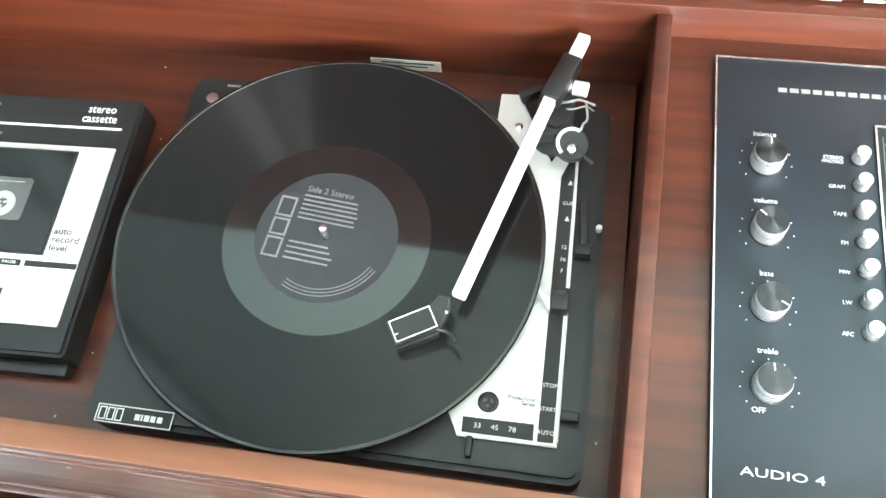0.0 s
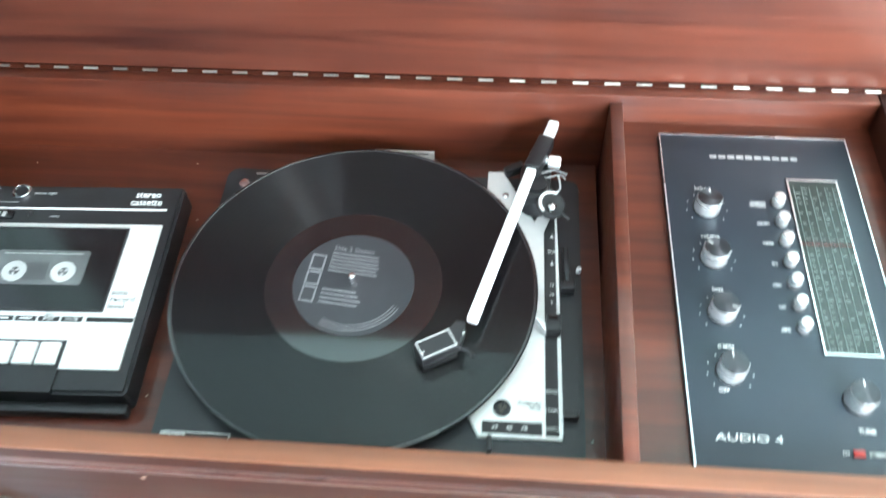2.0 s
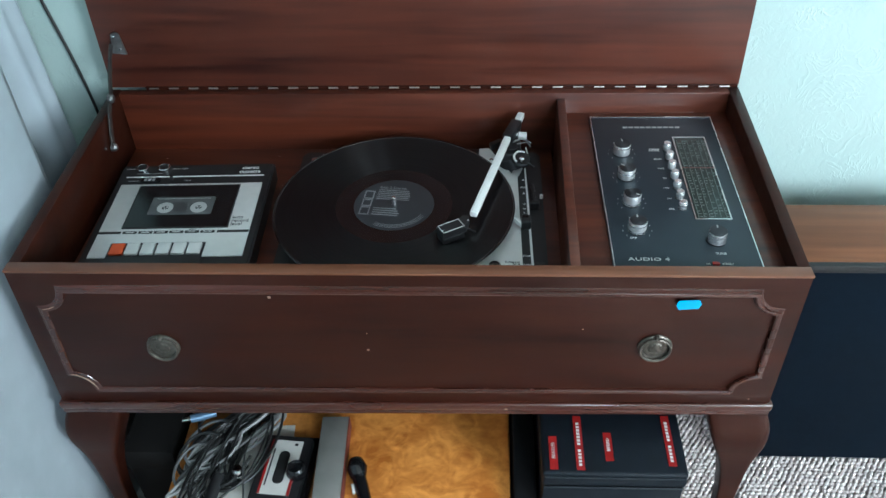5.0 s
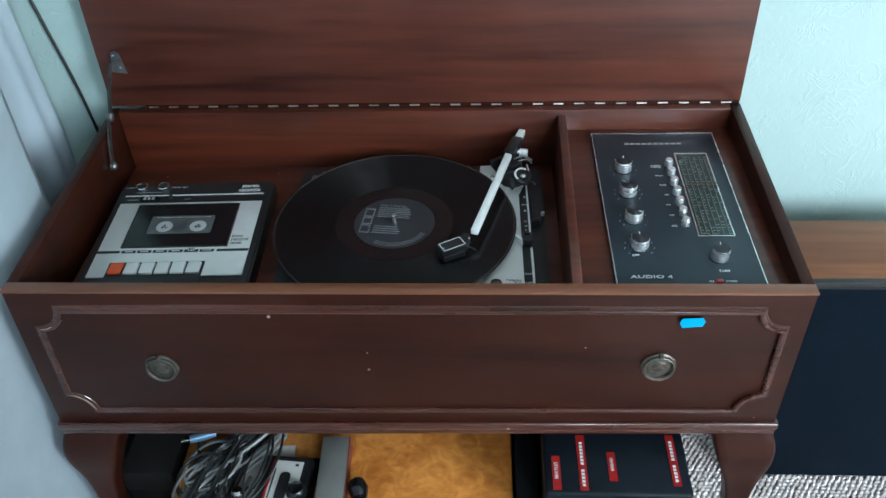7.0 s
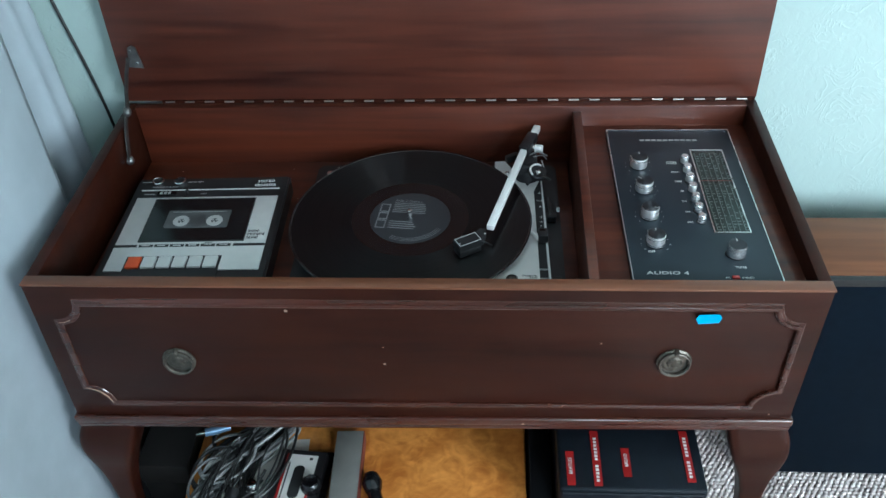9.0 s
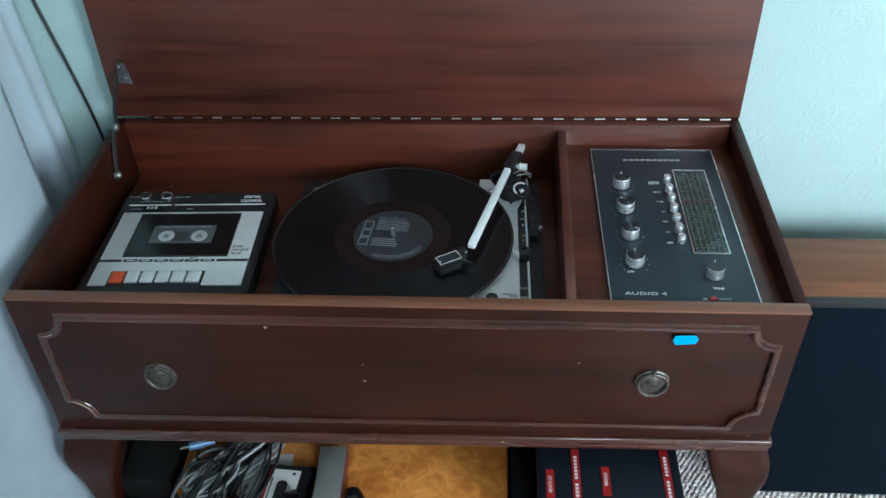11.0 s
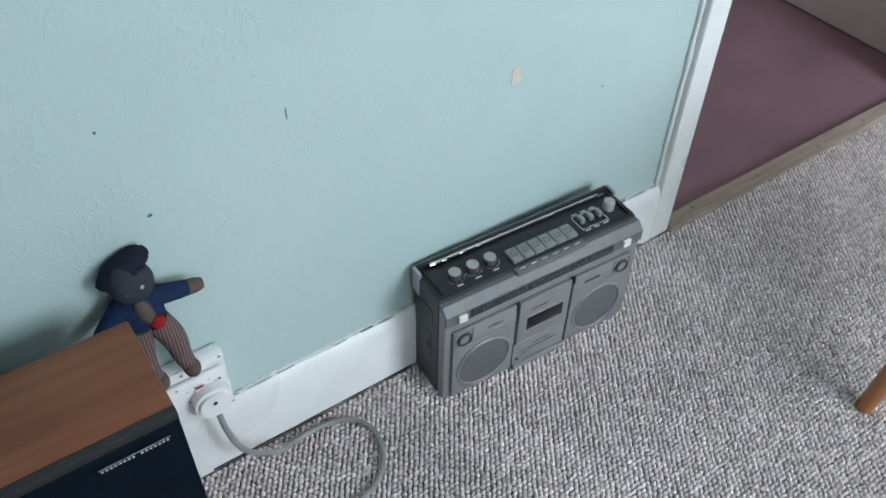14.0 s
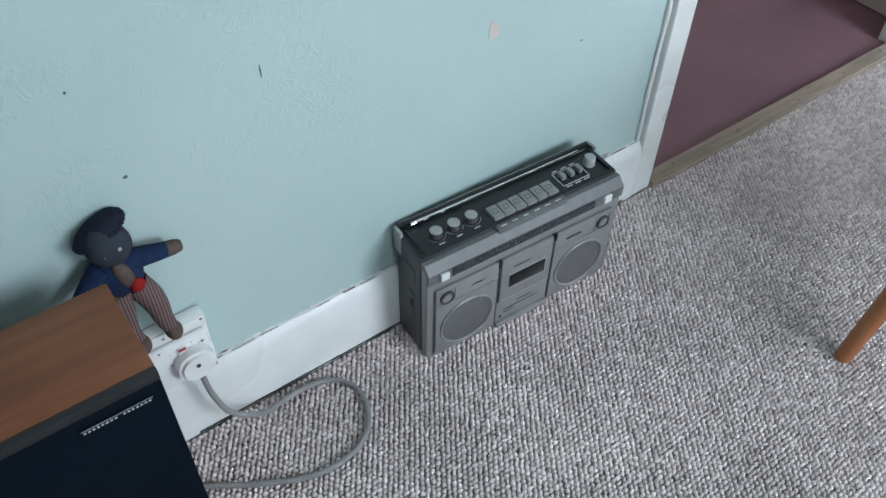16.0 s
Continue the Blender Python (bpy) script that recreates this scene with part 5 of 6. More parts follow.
limb([(-0.018, 0, 0.160), (-0.040, -0.004, 0.142), (-0.056, -0.008, 0.128)], [0.014, 0.012, 0.010], 1)
limb([(0.013, 0, 0.112), (0.026, -0.006, 0.078), (0.030, -0.008, 0.040), (0.034, -0.010, 0.018)], [0.018, 0.017, 0.013, 0.011], 4)
limb([(-0.010, 0, 0.112), (-0.014, -0.006, 0.075), (-0.014, -0.008, 0.040), (-0.010, -0.010, 0.018)], [0.018, 0.015, 0.012, 0.011], 4)
blob(0.036, -0.014, 0.013, 0.012, 0.016, 0.0125, 2)
blob(-0.008, -0.014, 0.013, 0.012, 0.016, 0.0125, 2)
blob(-0.010, -0.0265, 0.199, 0.0028, 0.0018, 0.0028, 5, seg=8)
blob(0.007, -0.0275, 0.203, 0.0028, 0.0018, 0.0028, 5, seg=8)


def stripes():
    m, nt, p = nodes_of("striped_knit")
    n, l = nt.nodes, nt.links
    tc = n.new("ShaderNodeTexCoord")
    w = n.new("ShaderNodeTexWave")
    w.bands_direction = "X"
    w.inputs["Scale"].default_value, w.inputs["Distortion"].default_value = 75, 0.6
    l.new(tc.outputs["Object"], w.inputs[0])
    rp = n.new("ShaderNodeValToRGB")
    rp.color_ramp.elements[0].color, rp.color_ramp.elements[1].color = (0.05, 0.028, 0.031, 1), (0.17, 0.115, 0.10, 1)
    l.new(w.outputs[0], rp.inputs[0]), l.new(rp.outputs[0], p.inputs["Base Color"])
    p.inputs["Roughness"].default_value = 0.95
    return m


doll = solo("rag_doll", bm, [DOLL_DARK, DOLL_BLUE, DOLL_TAN, DOLL_RED, stripes(), GREY_LIGHT, DOLL_FACE], "small knitted rag doll in a blue jacket and striped trousers", "doll")
doll.matrix_basis = pose(1.228, WY - 0.021, 0.2485) @ Matrix.Diagonal((0.90, 0.90, 0.90, 1))

# ---- radio cassette player ----
RW, RH, RD = 0.358, 0.207, 0.084
rad = thing("radio_cassette", "grey portable radio cassette player standing on the carpet", "radio", pose(1.592, 0.300, 0, 0, 0, -3.0))
part("rear_shell", bx(0.0, RW, 0.018, RD, 0, RH + 0.006, bevel=0.004), GREY_DARK, rad, "dark grey rear shell")
part("front_shell", bx(0.0, RW, 0.0, 0.018, 0, RH - 0.008, bevel=0.004), GREY_PLASTIC, rad)
bm = bmesh.new()
pr = [(0.000, RH - 0.030), (0.0, RH - 0.010), (0.012, RH + 0.002), (0.020, RH + 0.002), (0.020, RH - 0.030)]
a = [bm.verts.new((0.001, y, z)) for y, z in pr]
b = [bm.verts.new((RW - 0.001, y, z)) for y, z in pr]
for i in range(5):
    bm.faces.new([a[i], a[(i + 1) % 5], b[(i + 1) % 5], b[i]])
bm.faces.new(a[::-1]), bm.faces.new(b)
place(bm, Matrix.Translation((0, -0.003, 0)))
part("top_bezel", bm, GREY_BEZEL, rad, "grey sloping top bezel")
part("top_plate", bx(0.004, RW - 0.004, 0.019, RD - 0.006, RH + 0.005, RH + 0.0085, bevel=0.001), BLACK, rad, "black control plate")
TOPZ = RH + 0.0085
for k in range(3):
    kb = part("control_knob", lathe([(0, 0), (0.0105, 0), (0.0100, 0.008), (0.0092, 0.0092), (0, 0.0096)], 28, pose(0.044 + 0.030 * k, 0.047, TOPZ)), GREY_DARK, rad, "grey control knob with a pale cap")
    part("knob_cap", lathe(disc_knob(0.0092, 0.0008, 0.0003), 28, pose(0.044 + 0.030 * k, 0.047, TOPZ + 0.0095)), GREY_LIGHT, kb, "pale grey cap")
    rows = []
    for i in range(9):
        aa = radians(200 + 140 * i / 8)
        rows.append((0.044 + 0.030 * k + 0.0140 * math.cos(aa) - 0.0005, 0.044 + 0.030 * k + 0.0140 * math.cos(aa) + 0.0005, 0.047 + 0.0140 * math.sin(aa), 0.001))
    bars(rows, pose(0, 0, TOPZ), WHITE_INK, kb, "scale_dots")
    bars([(0.038 + 0.030 * k, 0.048 + 0.030 * k, 0.0285, 0.0016)], pose(0, 0, TOPZ), WHITE_INK, rad)
bay = part("key_bay", bx(0.128, 0.250, 0.020, 0.054, RH - 0.002, TOPZ + 0.0010, bevel=0.001), BLACK, rad)
part("key_ledge", bx(0.126, 0.252, 0.0065, 0.0195, RH - 0.004, TOPZ - 0.0015, bevel=0.0015), GREY_BEZEL, bay, "grey ledge in front of the keys")
for k in range(6):
    x = 0.1305 + k * 0.0197
    key = part("piano_key", bx(x, x + 0.0180, 0.0235, 0.0500, RH, TOPZ + 0.0058, bevel=0.0014), GREY_KEY, bay, "mid grey piano key")
    part("key_mark", ring_plate(x + 0.0045, x + 0.0135, 0.0330, 0.0420, 0.0007, TOPZ + 0.0058, TOPZ + 0.0061), GREY_DARK, key)
    bars([(x + 0.004, x + 0.014, 0.0130, 0.0014)], pose(0, 0, TOPZ - 0.0015), WHITE_INK, bay)
part("switch_frame", ring_plate(0.262, 0.312, 0.030, 0.060, 0.0008, TOPZ, TOPZ + 0.0004), WHITE_INK, rad)
for k in range(3):
    x = 0.2655 + k * 0.0165
    part("switch_slot", bx(x - 0.001, x + 0.011, 0.033, 0.057, TOPZ, TOPZ + 0.0004), BLACK_GLOSS, rad)
    part("slide_switch", bx(x + 0.001, x + 0.009, 0.040, 0.052, TOPZ, TOPZ + 0.009, bevel=0.0015), GREY_KEY, rad)
    bars([(x, x + 0.010, 0.0265, 0.0016), (x, x + 0.010, 0.0635, 0.0016)], pose(0, 0, TOPZ), WHITE_INK, rad)
part("band_knob", lathe([(0, 0), (0.0095, 0), (0.0090, 0.014), (0.0080, 0.0155), (0, 0.016)], 28, pose(0.327, 0.050, TOPZ)), GREY_LIGHT, rad, "silver tuning knob")
part("aerial", sweep([(0.030, RD - 0.004, TOPZ + 0.004), (0.12, RD - 0.004, TOPZ + 0.004), (0.22, RD - 0.004, TOPZ + 0.004), (0.328, RD - 0.004, TOPZ + 0.004)], [0.0030, 0.0026, 0.0022, 0.0020], 8), CHROME, rad, "folded telescopic aerial")
part("aerial_tip", lathe([(0, 0), (0.0036, 0), (0.0036, 0.008), (0, 0.009)], 12, pose(0.022, RD - 0.004, TOPZ + 0.004, 0, 90, 0)), CHROME, rad)
hd = part("carry_handle", bx(0.004, RW - 0.006, RD - 0.0005, RD + 0.0065, TOPZ - 0.004, TOPZ + 0.0065, bevel=0.0012), BLACK, rad, "flat black carrying handle folded back")
part("handle_edge", bx(0.006, RW - 0.008, RD + 0.0045, RD + 0.0055, TOPZ + 0.0065, TOPZ + 0.0072), GREY_PLASTIC, hd)
for x in (-0.0015, RW - 0.0055):
    part("handle_arm", bx(x, x + 0.0055, RD - 0.014, RD + 0.0060, RH - 0.030, TOPZ + 0.0050, bevel=0.0015), GREY_LIGHT if x < 0 else STEEL, hd, "pale metal handle arm")
part("end_groove", bx(0.3440, 0.3475, 0.024, RD - 0.008, TOPZ, TOPZ + 0.0035, bevel=0.0008), BLACK_GLOSS, rad)
part("end_groove", bx(0.0085, 0.0120, 0.024, RD - 0.008, TOPZ, TOPZ + 0.0035, bevel=0.0008), BLACK_GLOSS, rad)
# front: dial window, loudspeaker panels, cassette door
FY = -0.0032
part("dial_window", bx(0.040, 0.300, FY - 0.0012, FY + 0.004, RH - 0.0285, RH - 0.0125, bevel=0.0006), mat("dark_dial", (0.035, 0.038, 0.040), 0.2, var=0.1), rad, "dark tuning scale window")
rows, rnd = [], random.Random(3)
for r_ in range(4):
    for k in range(36):
        if rnd.random() < 0.6:
            rows.append((0.046 + k * 0.0068, 0.046 + k * 0.0068 + 0.0025 + 0.002 * rnd.random(), RH - 0.0270 + r_ * 0.0042, 0.0010))
bars(rows, pose(0, FY - 0.0013, 0, 90, 0, 0), mat("faded_scale_print", (0.10, 0.10, 0.10), 0.5, var=0.1), rad, "scale_print")
part("power_button", bx(0.020, 0.034, FY - 0.004, FY + 0.002, RH - 0.0270, RH - 0.0140, bevel=0.001), WHITE, rad, "white square button")
part("light_button", bx(0.318, 0.332, FY - 0.004, FY + 0.002, RH - 0.0270, RH - 0.0140, bevel=0.001), WHITE, rad, "white square button")
for x0, x1, flip in ((0.012, 0.123, 1), (0.229, 0.340, -1)):
    pn = part("speaker_panel", bx(x0, x1, FY - 0.003, FY + 0.003, 0.008, 0.160, bevel=0.0022), GREY_PLASTIC, rad)
    cx_ = (x0 + x1) / 2
    part("speaker_rim", place(lathe([(0.045, 0), (0.0485, 0), (0.0485, 0.002), (0.0468, 0.0032), (0.0450, 0.002), (0.045, 0)], 48), pose(cx_, FY - 0.003, 0.066, 90, 0, 0)), GREY_KEY, pn)
    part("speaker_mesh", place(lathe([(0, -0.001), (0.0455, -0.001), (0.0455, 0.0005), (0.030, 0.0016), (0, 0.0024)], 48), pose(cx_, FY - 0.003, 0.066, 90, 0, 0)), GRILLE, pn, "domed perforated grille")
    kx = x0 + 0.018 if flip > 0 else x1 - 0.018
    part("thumb_wheel", place(lathe([(0, 0), (0.0125, 0), (0.0125, 0.003), (0.010, 0.0042), (0.009, 0.002), (0, 0.002)], 32), pose(kx, FY - 0.003, 0.140, 90, 0, 0)), GREY_DARK, pn)
    fx = (x0 + 0.003, x0 + 0.034) if flip > 0 else (x1 - 0.034, x1 - 0.003)
    part("wheel_frame", ring_plate(fx[0], fx[1], 0.1245, 0.1575, 0.0016, 0, 0.0012), GREY_KEY, pn).matrix_basis = pose(0, FY - 0.003, 0, 90, 0, 0)
    part("wheel_cap", place(lathe([(0, 0), (0.0085, 0), (0.0080, 0.0026), (0, 0.0030)], 24), pose(kx, FY - 0.003, 0.140, 90, 0, 0)), GREY_PLASTIC, pn)
    part("panel_notch", bx(*((x1 - 0.001, x1 + 0.0035) if flip > 0 else (x0 - 0.0035, x0 + 0.001)), FY - 0.0045, FY, 0.148, 0.163, bevel=0.0006), BLACK, pn)
    part("ridge", bx(min(kx + 0.018 * flip, x1 - 0.004 if flip > 0 else x0 + 0.004), max(kx + 0.018 * flip, x1 - 0.004 if flip > 0 else x0 + 0.004), FY - 0.0050, FY - 0.003, 0.1245, 0.1262), GREY_KEY, pn)
    words("STEREO" if flip > 0 else "DYNAMIC", 0.0062, pose(cx_ + 0.018 * flip, FY - 0.0032, 0.140, 90, 0, 0), BLACK_INK, pn, squeeze=1.2) if flip > 0 else bars([(cx_ - 0.035, cx_ - 0.005, 0.140, 0.004)], pose(0, FY - 0.0032, 0, 90, 0, 0), BLACK_INK, pn)
cdoor = part("cassette_door", bx(0.128, 0.224, FY - 0.004, FY + 0.003, 0.062, 0.160, bevel=0.002), GREY_PLASTIC, rad, "grey cassette door")
part("door_window", bx(0.143, 0.211, FY - 0.0048, FY - 0.0038, 0.092, 0.120, bevel=0.0003), BLACK_GLOSS, cdoor, "dark cassette window")
part("door_trim", bx(0.130, 0.222, FY - 0.0055, FY - 0.004, 0.0665, 0.0680), GREY_LIGHT, cdoor)
part("door_frame", ring_plate(0.141, 0.213, 0.090, 0.122, 0.0015, 0, 0.001), GREY_LIGHT, cdoor).matrix_basis = pose(0, FY - 0.0040, 0, 90, 0, 0)
bars([(0.150, 0.180, 0.136, 0.0022)], pose(0, FY - 0.0041, 0, 90, 0, 0), BLACK_INK, cdoor)
low = part("lower_panel", bx(0.126, 0.226, FY - 0.001, FY + 0.003, 0.008, 0.060, bevel=0.001), GREY_PLASTIC, rad)
bars([(0.165, 0.195, 0.045, 0.0022), (0.140, 0.208, 0.036, 0.0018), (0.140, 0.160, 0.029, 0.0018)], pose(0, FY - 0.0011, 0, 90, 0, 0), BLACK_INK, low)
part("foot_rail", bx(0.126, 0.226, FY - 0.007, FY, 0.003, 0.013, bevel=0.0015), GREY_KEY, rad)
part("mic_hole", place(lathe([(0, 0), (0.003, 0), (0.003, 0.0006), (0, 0.0006)], 12), pose(0.135, FY - 0.0012, 0.022, 90, 0, 0)), BLACK_INK, low)
part("side_jack", bx(-0.0012, 0.0, 0.036, 0.048, 0.075, 0.125), GREY_DARK, rad)
part("jack_hole", bx(-0.0018, -0.0012, 0.039, 0.045, 0.092, 0.106), HOLE, rad)
part("side_vent", bx(-0.001, 0.0, 0.032, 0.064, 0.150, 0.178), BLACK, rad)

# ---- chair at the edge of the view ----
chair = thing("wooden_chair", "orange-brown wooden chair standing on the carpet", "chair")
for (ax, ay), (bx_, by_) in (((2.130, -0.074), (2.205, -0.095)), ((2.53, -0.05), (2.50, -0.08)), ((2.17, -0.50), (2.21, -0.46)), ((2.57, -0.47), (2.52, -0.44))):
    part("leg", sweep([(ax, ay, 0), (ax + (bx_ - ax) * 0.5, ay + (by_ - ay) * 0.5, 0.22), (bx_, by_, 0.43)], [0.013, 0.016, 0.018], 14), CHAIRWOOD, chair)
part("seat", extrude_poly(round_rect(2.18, 2.57, -0.50, -0.06, 0.05), 0.43, 0.452, bevel=0.006), CHAIRWOOD, chair)
for a in ((2.225, 2.485, -0.096, -0.076), (2.225, 2.505, -0.472, -0.452)):
    part("seat_rail", bx(*a, 0.365, 0.429, bevel=0.003), CHAIRWOOD, chair)
for a in ((2.198, 2.218, -0.44, -0.10), (2.500, 2.520, -0.44, -0.10)):
    part("side_rail", bx(*a, 0.365, 0.429, bevel=0.003), CHAIRWOOD, chair)

# ---- under the cabinet: veneered box with odds and ends ----
BZ = 0.200
boxy = thing("veneered_box", "golden bird's-eye veneered box standing under the cabinet", "box")
part("top", bx(0.095, 0.562, -0.091, 0.315, BZ - 0.016, BZ, bevel=0.003), MAPLE, boxy)
part("front", bx(0.106, 0.554, -0.083, -0.068, 0.0, BZ - 0.016), MAPLE, boxy)
part("back", bx(0.106, 0.554, 0.292, 0.307, 0.0, BZ - 0.016), MAPLE, boxy)
for x in (0.106, 0.539):
    part("side", bx(x, x + 0.015, -0.068, 0.292, 0.0, BZ - 0.016), MAPLE, boxy)
sheet = solo("paper_sheet", place(bx(-0.045, 0.045, -0.058, 0.075, 0, 0.0012), pose(0.212, 0.010, BZ + 0.0002, 0, 0, 4)), PAPER, "loose sheets of white paper on the veneered box", "paper")
vc = thing("tape_box", "grey video cassette box with a red end on the veneered box", "tape box", pose(0.317, 0.001, BZ, 0, 0, 2))
part("sleeve", bx(-0.019, 0.019, -0.072, 0.085, 0, 0.026, bevel=0.0015), mat("grey_sleeve", (0.20, 0.195, 0.18), 0.4, var=0.15, scale=30), vc)
part("red_edge", bx(-0.0192, 0.0192, -0.0745, -0.072, 0, 0.014), RED_DULL, vc)
part("side_strip", bx(0.019, 0.0200, -0.072, 0.085, 0, 0.026), RED_DULL, vc)
tray = thing("cassette_case", "open black plastic cassette case under the cassette", "cassette case", pose(0.2555, 0.001, BZ + 0.0013, 0, 0, -2))
part("tray", bx(-0.0365, 0.0365, -0.058, 0.060, 0, 0.004, bevel=0.001), BLACK_GLOSS, tray)
part("tray_rim", ring_plate(-0.0365, 0.0365, -0.058, 0.060, 0.0022, 0.0038, 0.0085), BLACK_GLOSS, tray)
solo("paper_sheet", place(bx(-0.062, 0.062, -0.035, 0.060, 0, 0.0011), pose(0.172, -0.040, BZ, 0, 0, 3)), PAPER, "loose sheets of white paper on the veneered box", "paper")
mc = thing("cassette_tape", "cassette tape with a white and red label lying on the papers", "cassette", pose(0.2490, 0.005, BZ + 0.0055, 0, 0, -4.5))
part("shell", extrude_poly(round_rect(-0.033, 0.033, -0.052, 0.052, 0.003), 0, 0.012, bevel=0.001), BLACK, mc)
part("tape_label", bx(-0.023, 0.021, -0.043, 0.044, 0.012, 0.0124), mat("cream_label", (0.62, 0.60, 0.56), 0.6, var=0.06), mc)
part("red_band", bx(-0.023, -0.0195, -0.043, 0.044, 0.0124, 0.0128), RED, mc)
part("red_band", bx(0.017, 0.021, -0.043, -0.01, 0.0124, 0.0128), RED, mc)
part("label_window", extrude_poly(round_rect(-0.0075, 0.0075, -0.026, 0.026, 0.007), 0.0124, 0.0130), BLACK_INK, mc)
bars([(-0.017, -0.015, 0.0, 0.06), (0.010, 0.0145, 0.038, 0.004)], pose(0, 0, 0.0124), BLACK_INK, mc)
solo("rubber_bung", lathe([(0, 0), (0.0135, 0), (0.0145, 0.004), (0.0135, 0.012), (0.010, 0.016), (0.007, 0.014), (0, 0.013)], 24, pose(0.272, -0.004, BZ + 0.0182)), BLACK_GLOSS, "round black rubber cap on the cassette", "cap")
lg = thing("pocket_torch", "small black pocket torch with a bent head on the veneered box", "torch", pose(0.3575, -0.010, BZ + 0.009, 0, 0, 15))
part("torch_body", sweep([(0.003, -0.040, 0.0), (0.002, -0.015, 0.001), (0.0, 0.010, 0.003)], [0.0085, 0.0095, 0.0095], 16), BLACK_GLOSS, lg)
part("torch_head", sweep([(0.0, 0.006, 0.004), (0.0, 0.018, 0.007), (0.0, 0.030, 0.008)], [0.011, 0.0140, 0.0095], 16), BLACK_GLOSS, lg)
part("torch_switch", bx(-0.012, -0.008, -0.018, -0.004, 0.0, 0.006, bevel=0.001), WHITE, lg)
# tangle of leads


def coil(name, seed, material, r, label, a_pt, b_pt, half, turns, lift):
    """A lead wound in long flat loops between two ends; every turn has its own length, width and height."""
    q = random.Random(seed)
    a_, b_ = Vector(a_pt), Vector(b_pt)
    mid, ax = (a_ + b_) / 2, (b_ - a_) / 2
    side = Vector((-ax.y, ax.x, 0)).normalized()
    n = int(turns) + 2
    ln, wd, hz, sh = ([q.uniform(*u) for _ in range(n)] for u in ((0.78, 1.06), (0.6, 1.3), (0.1, 1.0), (-0.6, 0.6)))
    pts = []
    for k in range(int(turns * 18)):
        u = k / 18
        i_, f = int(u), u - int(u)
        f = f * f * (3 - 2 * f)
        mix = lambda v: v[i_] * (1 - f) + v[i_ + 1] * f
        th = 2 * math.pi * u
        p = mid + ax * math.cos(th) * mix(ln) + side * half * (mix(wd) * math.sin(th) + mix(sh))
        p.z = BZ + 0.005 + lift * mix(hz) * (0.75 + 0.25 * math.cos(th))
        pts.append(p)
    return solo(name, sweep(pts, r, 7), material, label, "cable", group="leads on the box")


for k in range(6):
    coil("audio_lead", 40 + k, CABLE_PALE if k % 2 == 0 else CABLE_DIM, 0.0022 + 0.0002 * (k % 3), "bundled pale grey audio lead", (0.100 + 0.004 * k, -0.046 + 0.014 * k, 0), (0.256 - 0.005 * k, 0.128 - 0.004 * k, 0), 0.006 + 0.0040 * k, 2.5, 0.032)
for k in range(5):
    coil("audio_lead", 90 + k, (CABLE_DIM, CABLE_BLACK, CABLE_PALE)[k % 3], 0.0021, "loosely looped audio lead", (0.106 + 0.004 * k, -0.030 + 0.020 * k, 0), (0.150 + 0.012 * k, 0.030 + 0.020 * k, 0), 0.020 + 0.003 * k, 2.0, 0.034)
for k in range(8):
    coil("thin_black_lead", 70 + k, CABLE_BLACK, 0.0014 + 0.0006 * (k % 2), "thin black lead in loose loops", (0.122 + 0.010 * k, -0.070 + 0.006 * k, 0), (0.160 + 0.010 * k, 0.060 + 0.008 * k, 0), 0.012 + 0.003 * k, 1.8, 0.040)
solo("hanging_lead", sweep([(0.13, -0.02, BZ + 0.012), (0.118, -0.055, BZ + 0.004), (0.135, -0.085, BZ + 0.003), (0.19, -0.093, BZ + 0.003), (0.245, -0.086, BZ + 0.003), (0.285, -0.095, BZ + 0.001), (0.296, -0.102, BZ - 0.03), (0.30, -0.103, 0.08)], 0.0014, 7), CABLE_BLACK, "black lead looped along the box edge", "cable")
solo("trailing_lead", sweep([(0.205, 0.06, BZ + 0.03), (0.200, 0.01, BZ + 0.035), (0.205, -0.050, BZ + 0.004), (0.205, -0.088, BZ + 0.002), (0.198, -0.099, BZ - 0.02), (0.192, -0.099, 0.10)], 0.0013, 7), CABLE_BLACK, "thin black lead trailing over the box edge", "cable")
mic = thing("stick_microphone", "black stick microphone lying among the leads", "microphone", pose(0.163, -0.046, BZ + 0.018, 0, 0, 82))
part("mic_body", sweep([(-0.032, 0, 0), (0.0, 0, 0), (0.034, 0, 0.004)], [0.0075, 0.0085, 0.0085], 14), BLACK, mic)
part("mic_end", sweep([(-0.050, 0, -0.002), (-0.040, 0, -0.001), (-0.032, 0, 0)], [0.004, 0.005, 0.0065], 12), BLACK, mic)
jk = thing("jack_plug", "pale blue metal jack plug lying on the leads", "plug", pose(0.122, 0.076, BZ + 0.034, 0, 6, 24))
part("jack_barrel", sweep([(-0.014, 0, 0), (0.0, 0, 0), (0.022, 0, 0)], [0.0060, 0.0065, 0.0055], 14), BLUE_METAL, jk)
part("jack_tip", sweep([(-0.026, 0, 0), (-0.020, 0, 0), (-0.014, 0, 0)], [0.002, 0.0030, 0.0032], 10), CHROME, jk)
solo("clear_cap", lathe([(0, 0), (0.009, 0), (0.0095, 0.006), (0.006, 0.012), (0, 0.014)], 20, pose(0.192, -0.006, BZ + 0.018)), CHROME, "small shiny round fitting among the leads", "fitting")
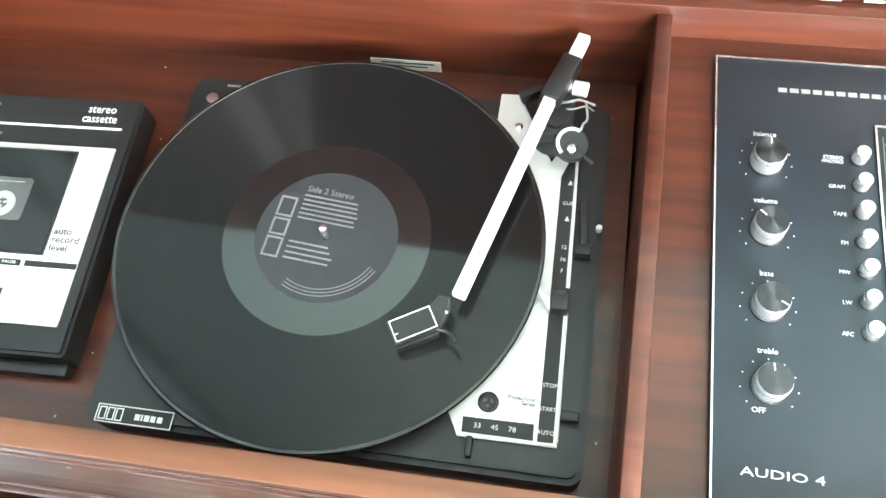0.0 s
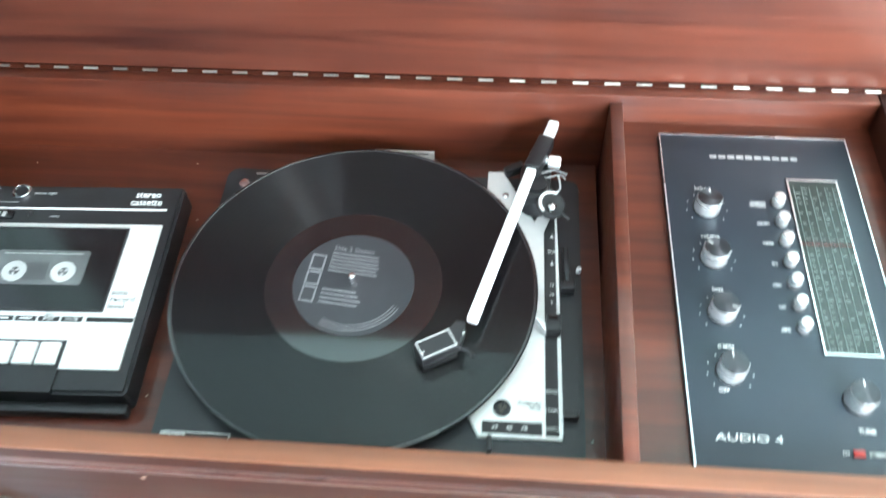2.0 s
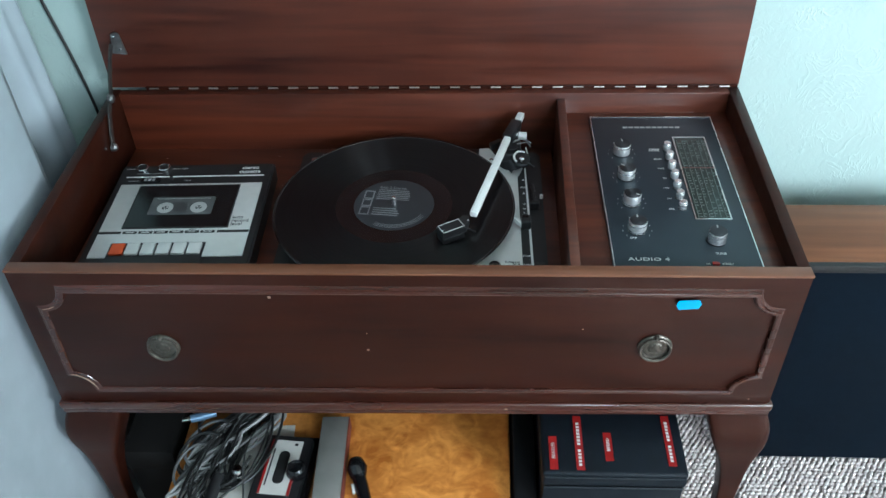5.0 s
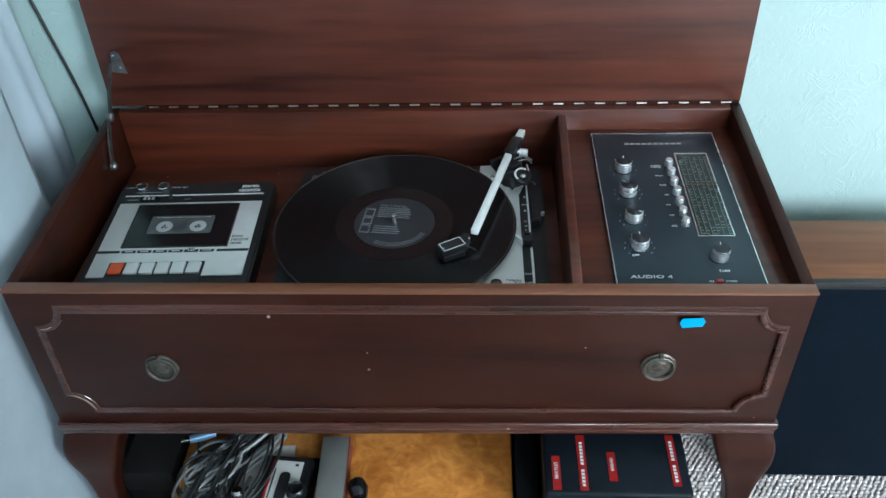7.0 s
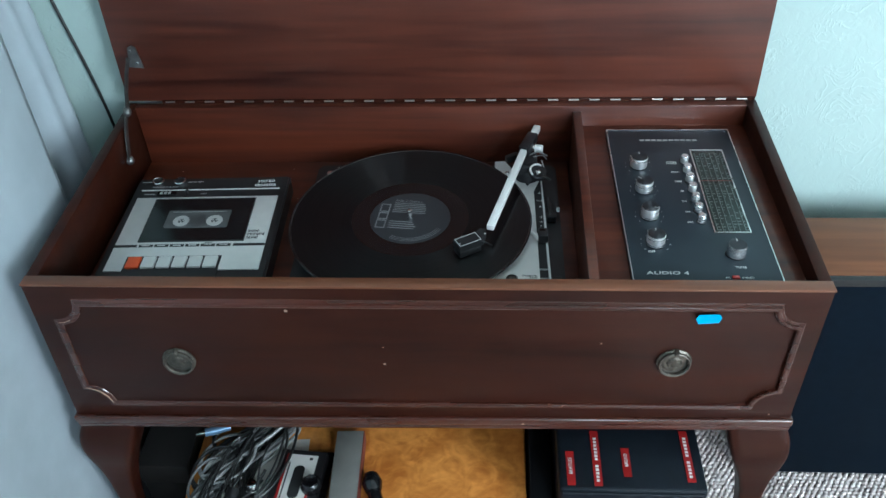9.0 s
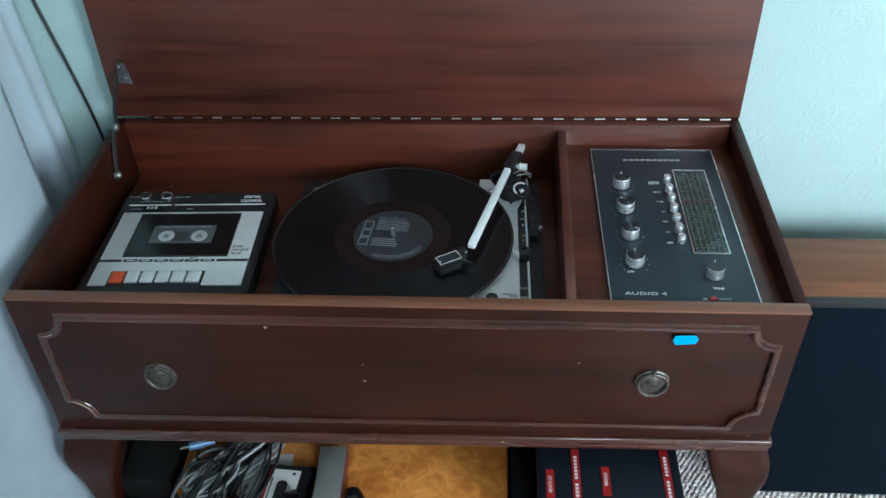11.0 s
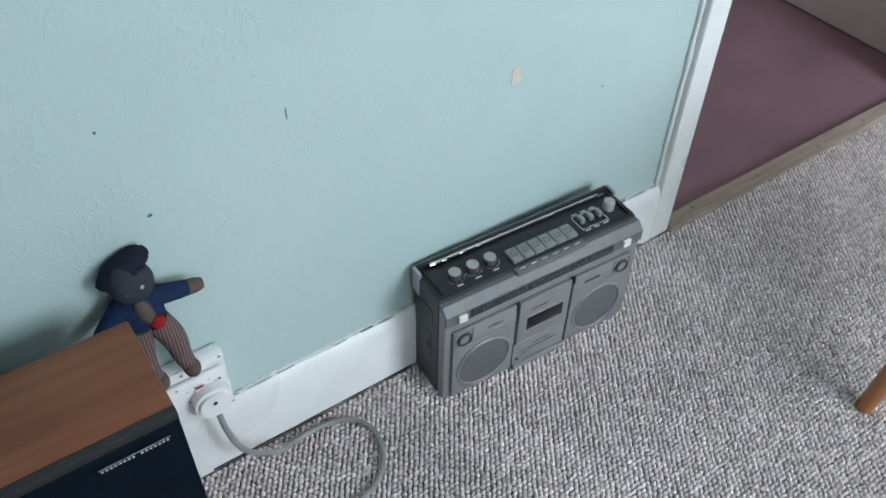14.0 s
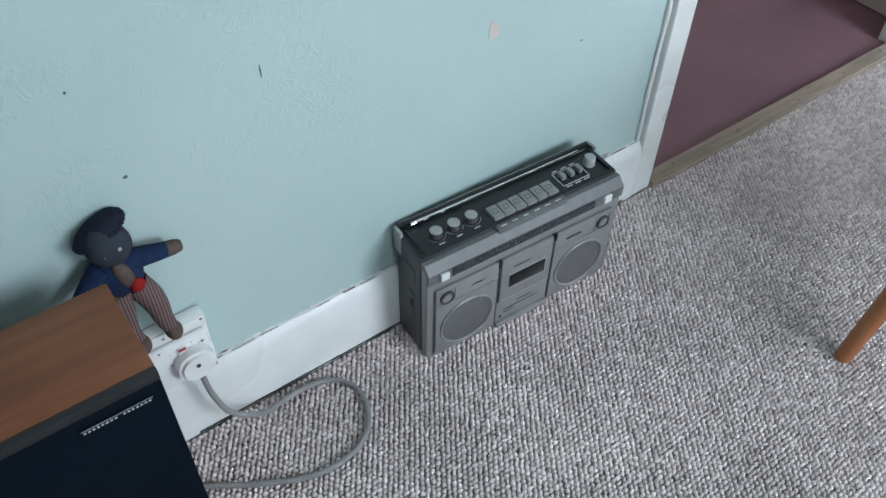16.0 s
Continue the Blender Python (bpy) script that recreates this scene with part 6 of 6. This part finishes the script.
# dark sack behind the leads, replaced by a plain lidded box
DARK_SACK = mat("dark_sacking", (0.009, 0.0085, 0.008), 0.8, var=0.2, scale=20, spec=0.15)
carton = thing("dark_sack", "dark sack, simplified to a lidded box, on the carpet beside the veneered box", "box")
part("sack_body", bx(0.016, 0.086, 0.032, 0.298, 0, BZ - 0.006, bevel=0.003), DARK_SACK, carton)
part("sack_top", bx(0.014, 0.088, 0.030, 0.300, BZ - 0.030, BZ + 0.010, bevel=0.003), DARK_SACK, carton)
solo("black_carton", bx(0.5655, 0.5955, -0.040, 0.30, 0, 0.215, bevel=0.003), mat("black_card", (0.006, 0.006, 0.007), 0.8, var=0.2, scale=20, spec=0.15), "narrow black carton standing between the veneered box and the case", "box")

# ---- black carrying case ----
case = thing("carrying_case", "black leatherette carrying case with red embossed tape labels", "case", pose(0.598, -0.050, 0))
CW, CD, CH = 0.180, 0.33, 0.296
part("case_body", bx(0.002, CW - 0.002, 0.002, CD, 0.0, CH - 0.030, bevel=0.004), VINYL_CASE, case)
part("case_lid", bx(0.0, CW, 0.0, CD, CH - 0.028, CH, bevel=0.005, seg=3), VINYL_CASE, case)
part("seam", sweep([(0.004, -0.001, CH - 0.006), (0.09, -0.001, CH - 0.006), (CW - 0.004, -0.001, CH - 0.006)], 0.0016, 6), VINYL_CASE, case)
part("seam", sweep([(0.004, 0.0005, CH - 0.029), (0.09, 0.0005, CH - 0.029), (CW - 0.004, 0.0005, CH - 0.029)], 0.0018, 6), VINYL_CASE, case)
for x, y, ln, w in ((0.015, 0.031, 0.050, "BEATLES"), (0.0480, 0.047, 0.083, ""), (0.0850, 0.041, 0.043, "BREAD"), (0.1620, 0.052, 0.077, "")):
    tp = part("tape_label", bx(-ln / 2, ln / 2, -0.0052, 0.0052, 0, 0.0006), RED, case, "red embossed label")
    tp.matrix_basis = pose(x, y, CH, 0, 0, 90)
    if w:
        words(w, 0.0062, pose(0.003, 0, 0.0008), WHITE_INK, tp, squeeze=1.05)
    else:
        bars([(-ln / 2 + 0.006 + k * 0.0052, -ln / 2 + 0.0095 + k * 0.0052, 0, 0.004) for k in range(int((ln - 0.012) / 0.0052)) if k != 5], pose(0, 0, 0.0006), WHITE_INK, tp)
solo("loose_wire", sweep([(0.795, 0.055, 0.004), (0.812, 0.075, 0.004), (0.835, 0.072, 0.004), (0.842, 0.040, 0.004), (0.825, 0.022, 0.004), (0.800, 0.032, 0.004), (0.79, 0.08, 0.004), (0.80, 0.20, 0.004)], 0.0016, 7), CABLE_BLACK, "thin black wire coiled on the carpet", "cable")

# ---- carpet pile ----
def pile(x0, x1, y0, y1, px, py):
    """Short rounded loops in staggered rows, as one mesh."""
    rng = np.random.default_rng(4)
    nx, ny = int((x1 - x0) / px), int((y1 - y0) / py)
    gx, gy = np.meshgrid(np.arange(nx), np.arange(ny))
    cx = x0 + (gx + 0.5 * (gy % 2)) * px + rng.normal(0, px * 0.06, gx.shape)
    cy = y0 + gy * py + rng.normal(0, py * 0.06, gx.shape)
    cx, cy = cx.ravel(), cy.ravel()
    n = len(cx)
    ang = rng.normal(0.5, 0.5, n)
    ra, rb = px * rng.uniform(0.46, 0.66, n), py * rng.uniform(0.46, 0.66, n)
    h = rng.uniform(0.0026, 0.0046, n)
    k = 6
    th = 2 * np.pi * np.arange(k) / k
    vs = []
    for sc, hz in ((1.0, -0.5), (0.74, 0.62)):
        ex, ey = sc * ra[:, None] * np.cos(th), sc * rb[:, None] * np.sin(th)
        X = cx[:, None] + ex * np.cos(ang)[:, None] - ey * np.sin(ang)[:, None]
        Y = cy[:, None] + ex * np.sin(ang)[:, None] + ey * np.cos(ang)[:, None]
        vs.append(np.stack([X, Y, np.repeat((h * hz)[:, None], k, 1)], -1))
    top = np.stack([cx, cy, h], -1)[:, None, :]
    V = np.concatenate(vs + [top], 1).reshape(-1, 3)
    base = (np.arange(n) * (2 * k + 1))[:, None]
    F = []
    for i in range(k):
        j = (i + 1) % k
        F.append(np.concatenate([base + i, base + j, base + k + j], 1))
        F.append(np.concatenate([base + i, base + k + j, base + k + i], 1))
        F.append(np.concatenate([base + k + i, base + k + j, base + 2 * k], 1))
    F = np.concatenate(F, 0)
    me = bpy.data.meshes.new("carpet_pile")
    me.vertices.add(len(V)), me.loops.add(F.size), me.polygons.add(len(F))
    me.vertices.foreach_set("co", V.ravel())
    me.loops.foreach_set("vertex_index", F.ravel())
    me.polygons.foreach_set("loop_start", np.arange(len(F)) * 3)
    me.update(calc_edges=True)
    me.materials.append(CARPET_LOOP)
    me.shade_smooth()
    return me


tagged(new("carpet_pile", pile(0.0, 3.0, -0.62, 0.384, 0.0090, 0.0066)), "cream, grey and brown looped carpet pile", "carpet", kind="stuff")
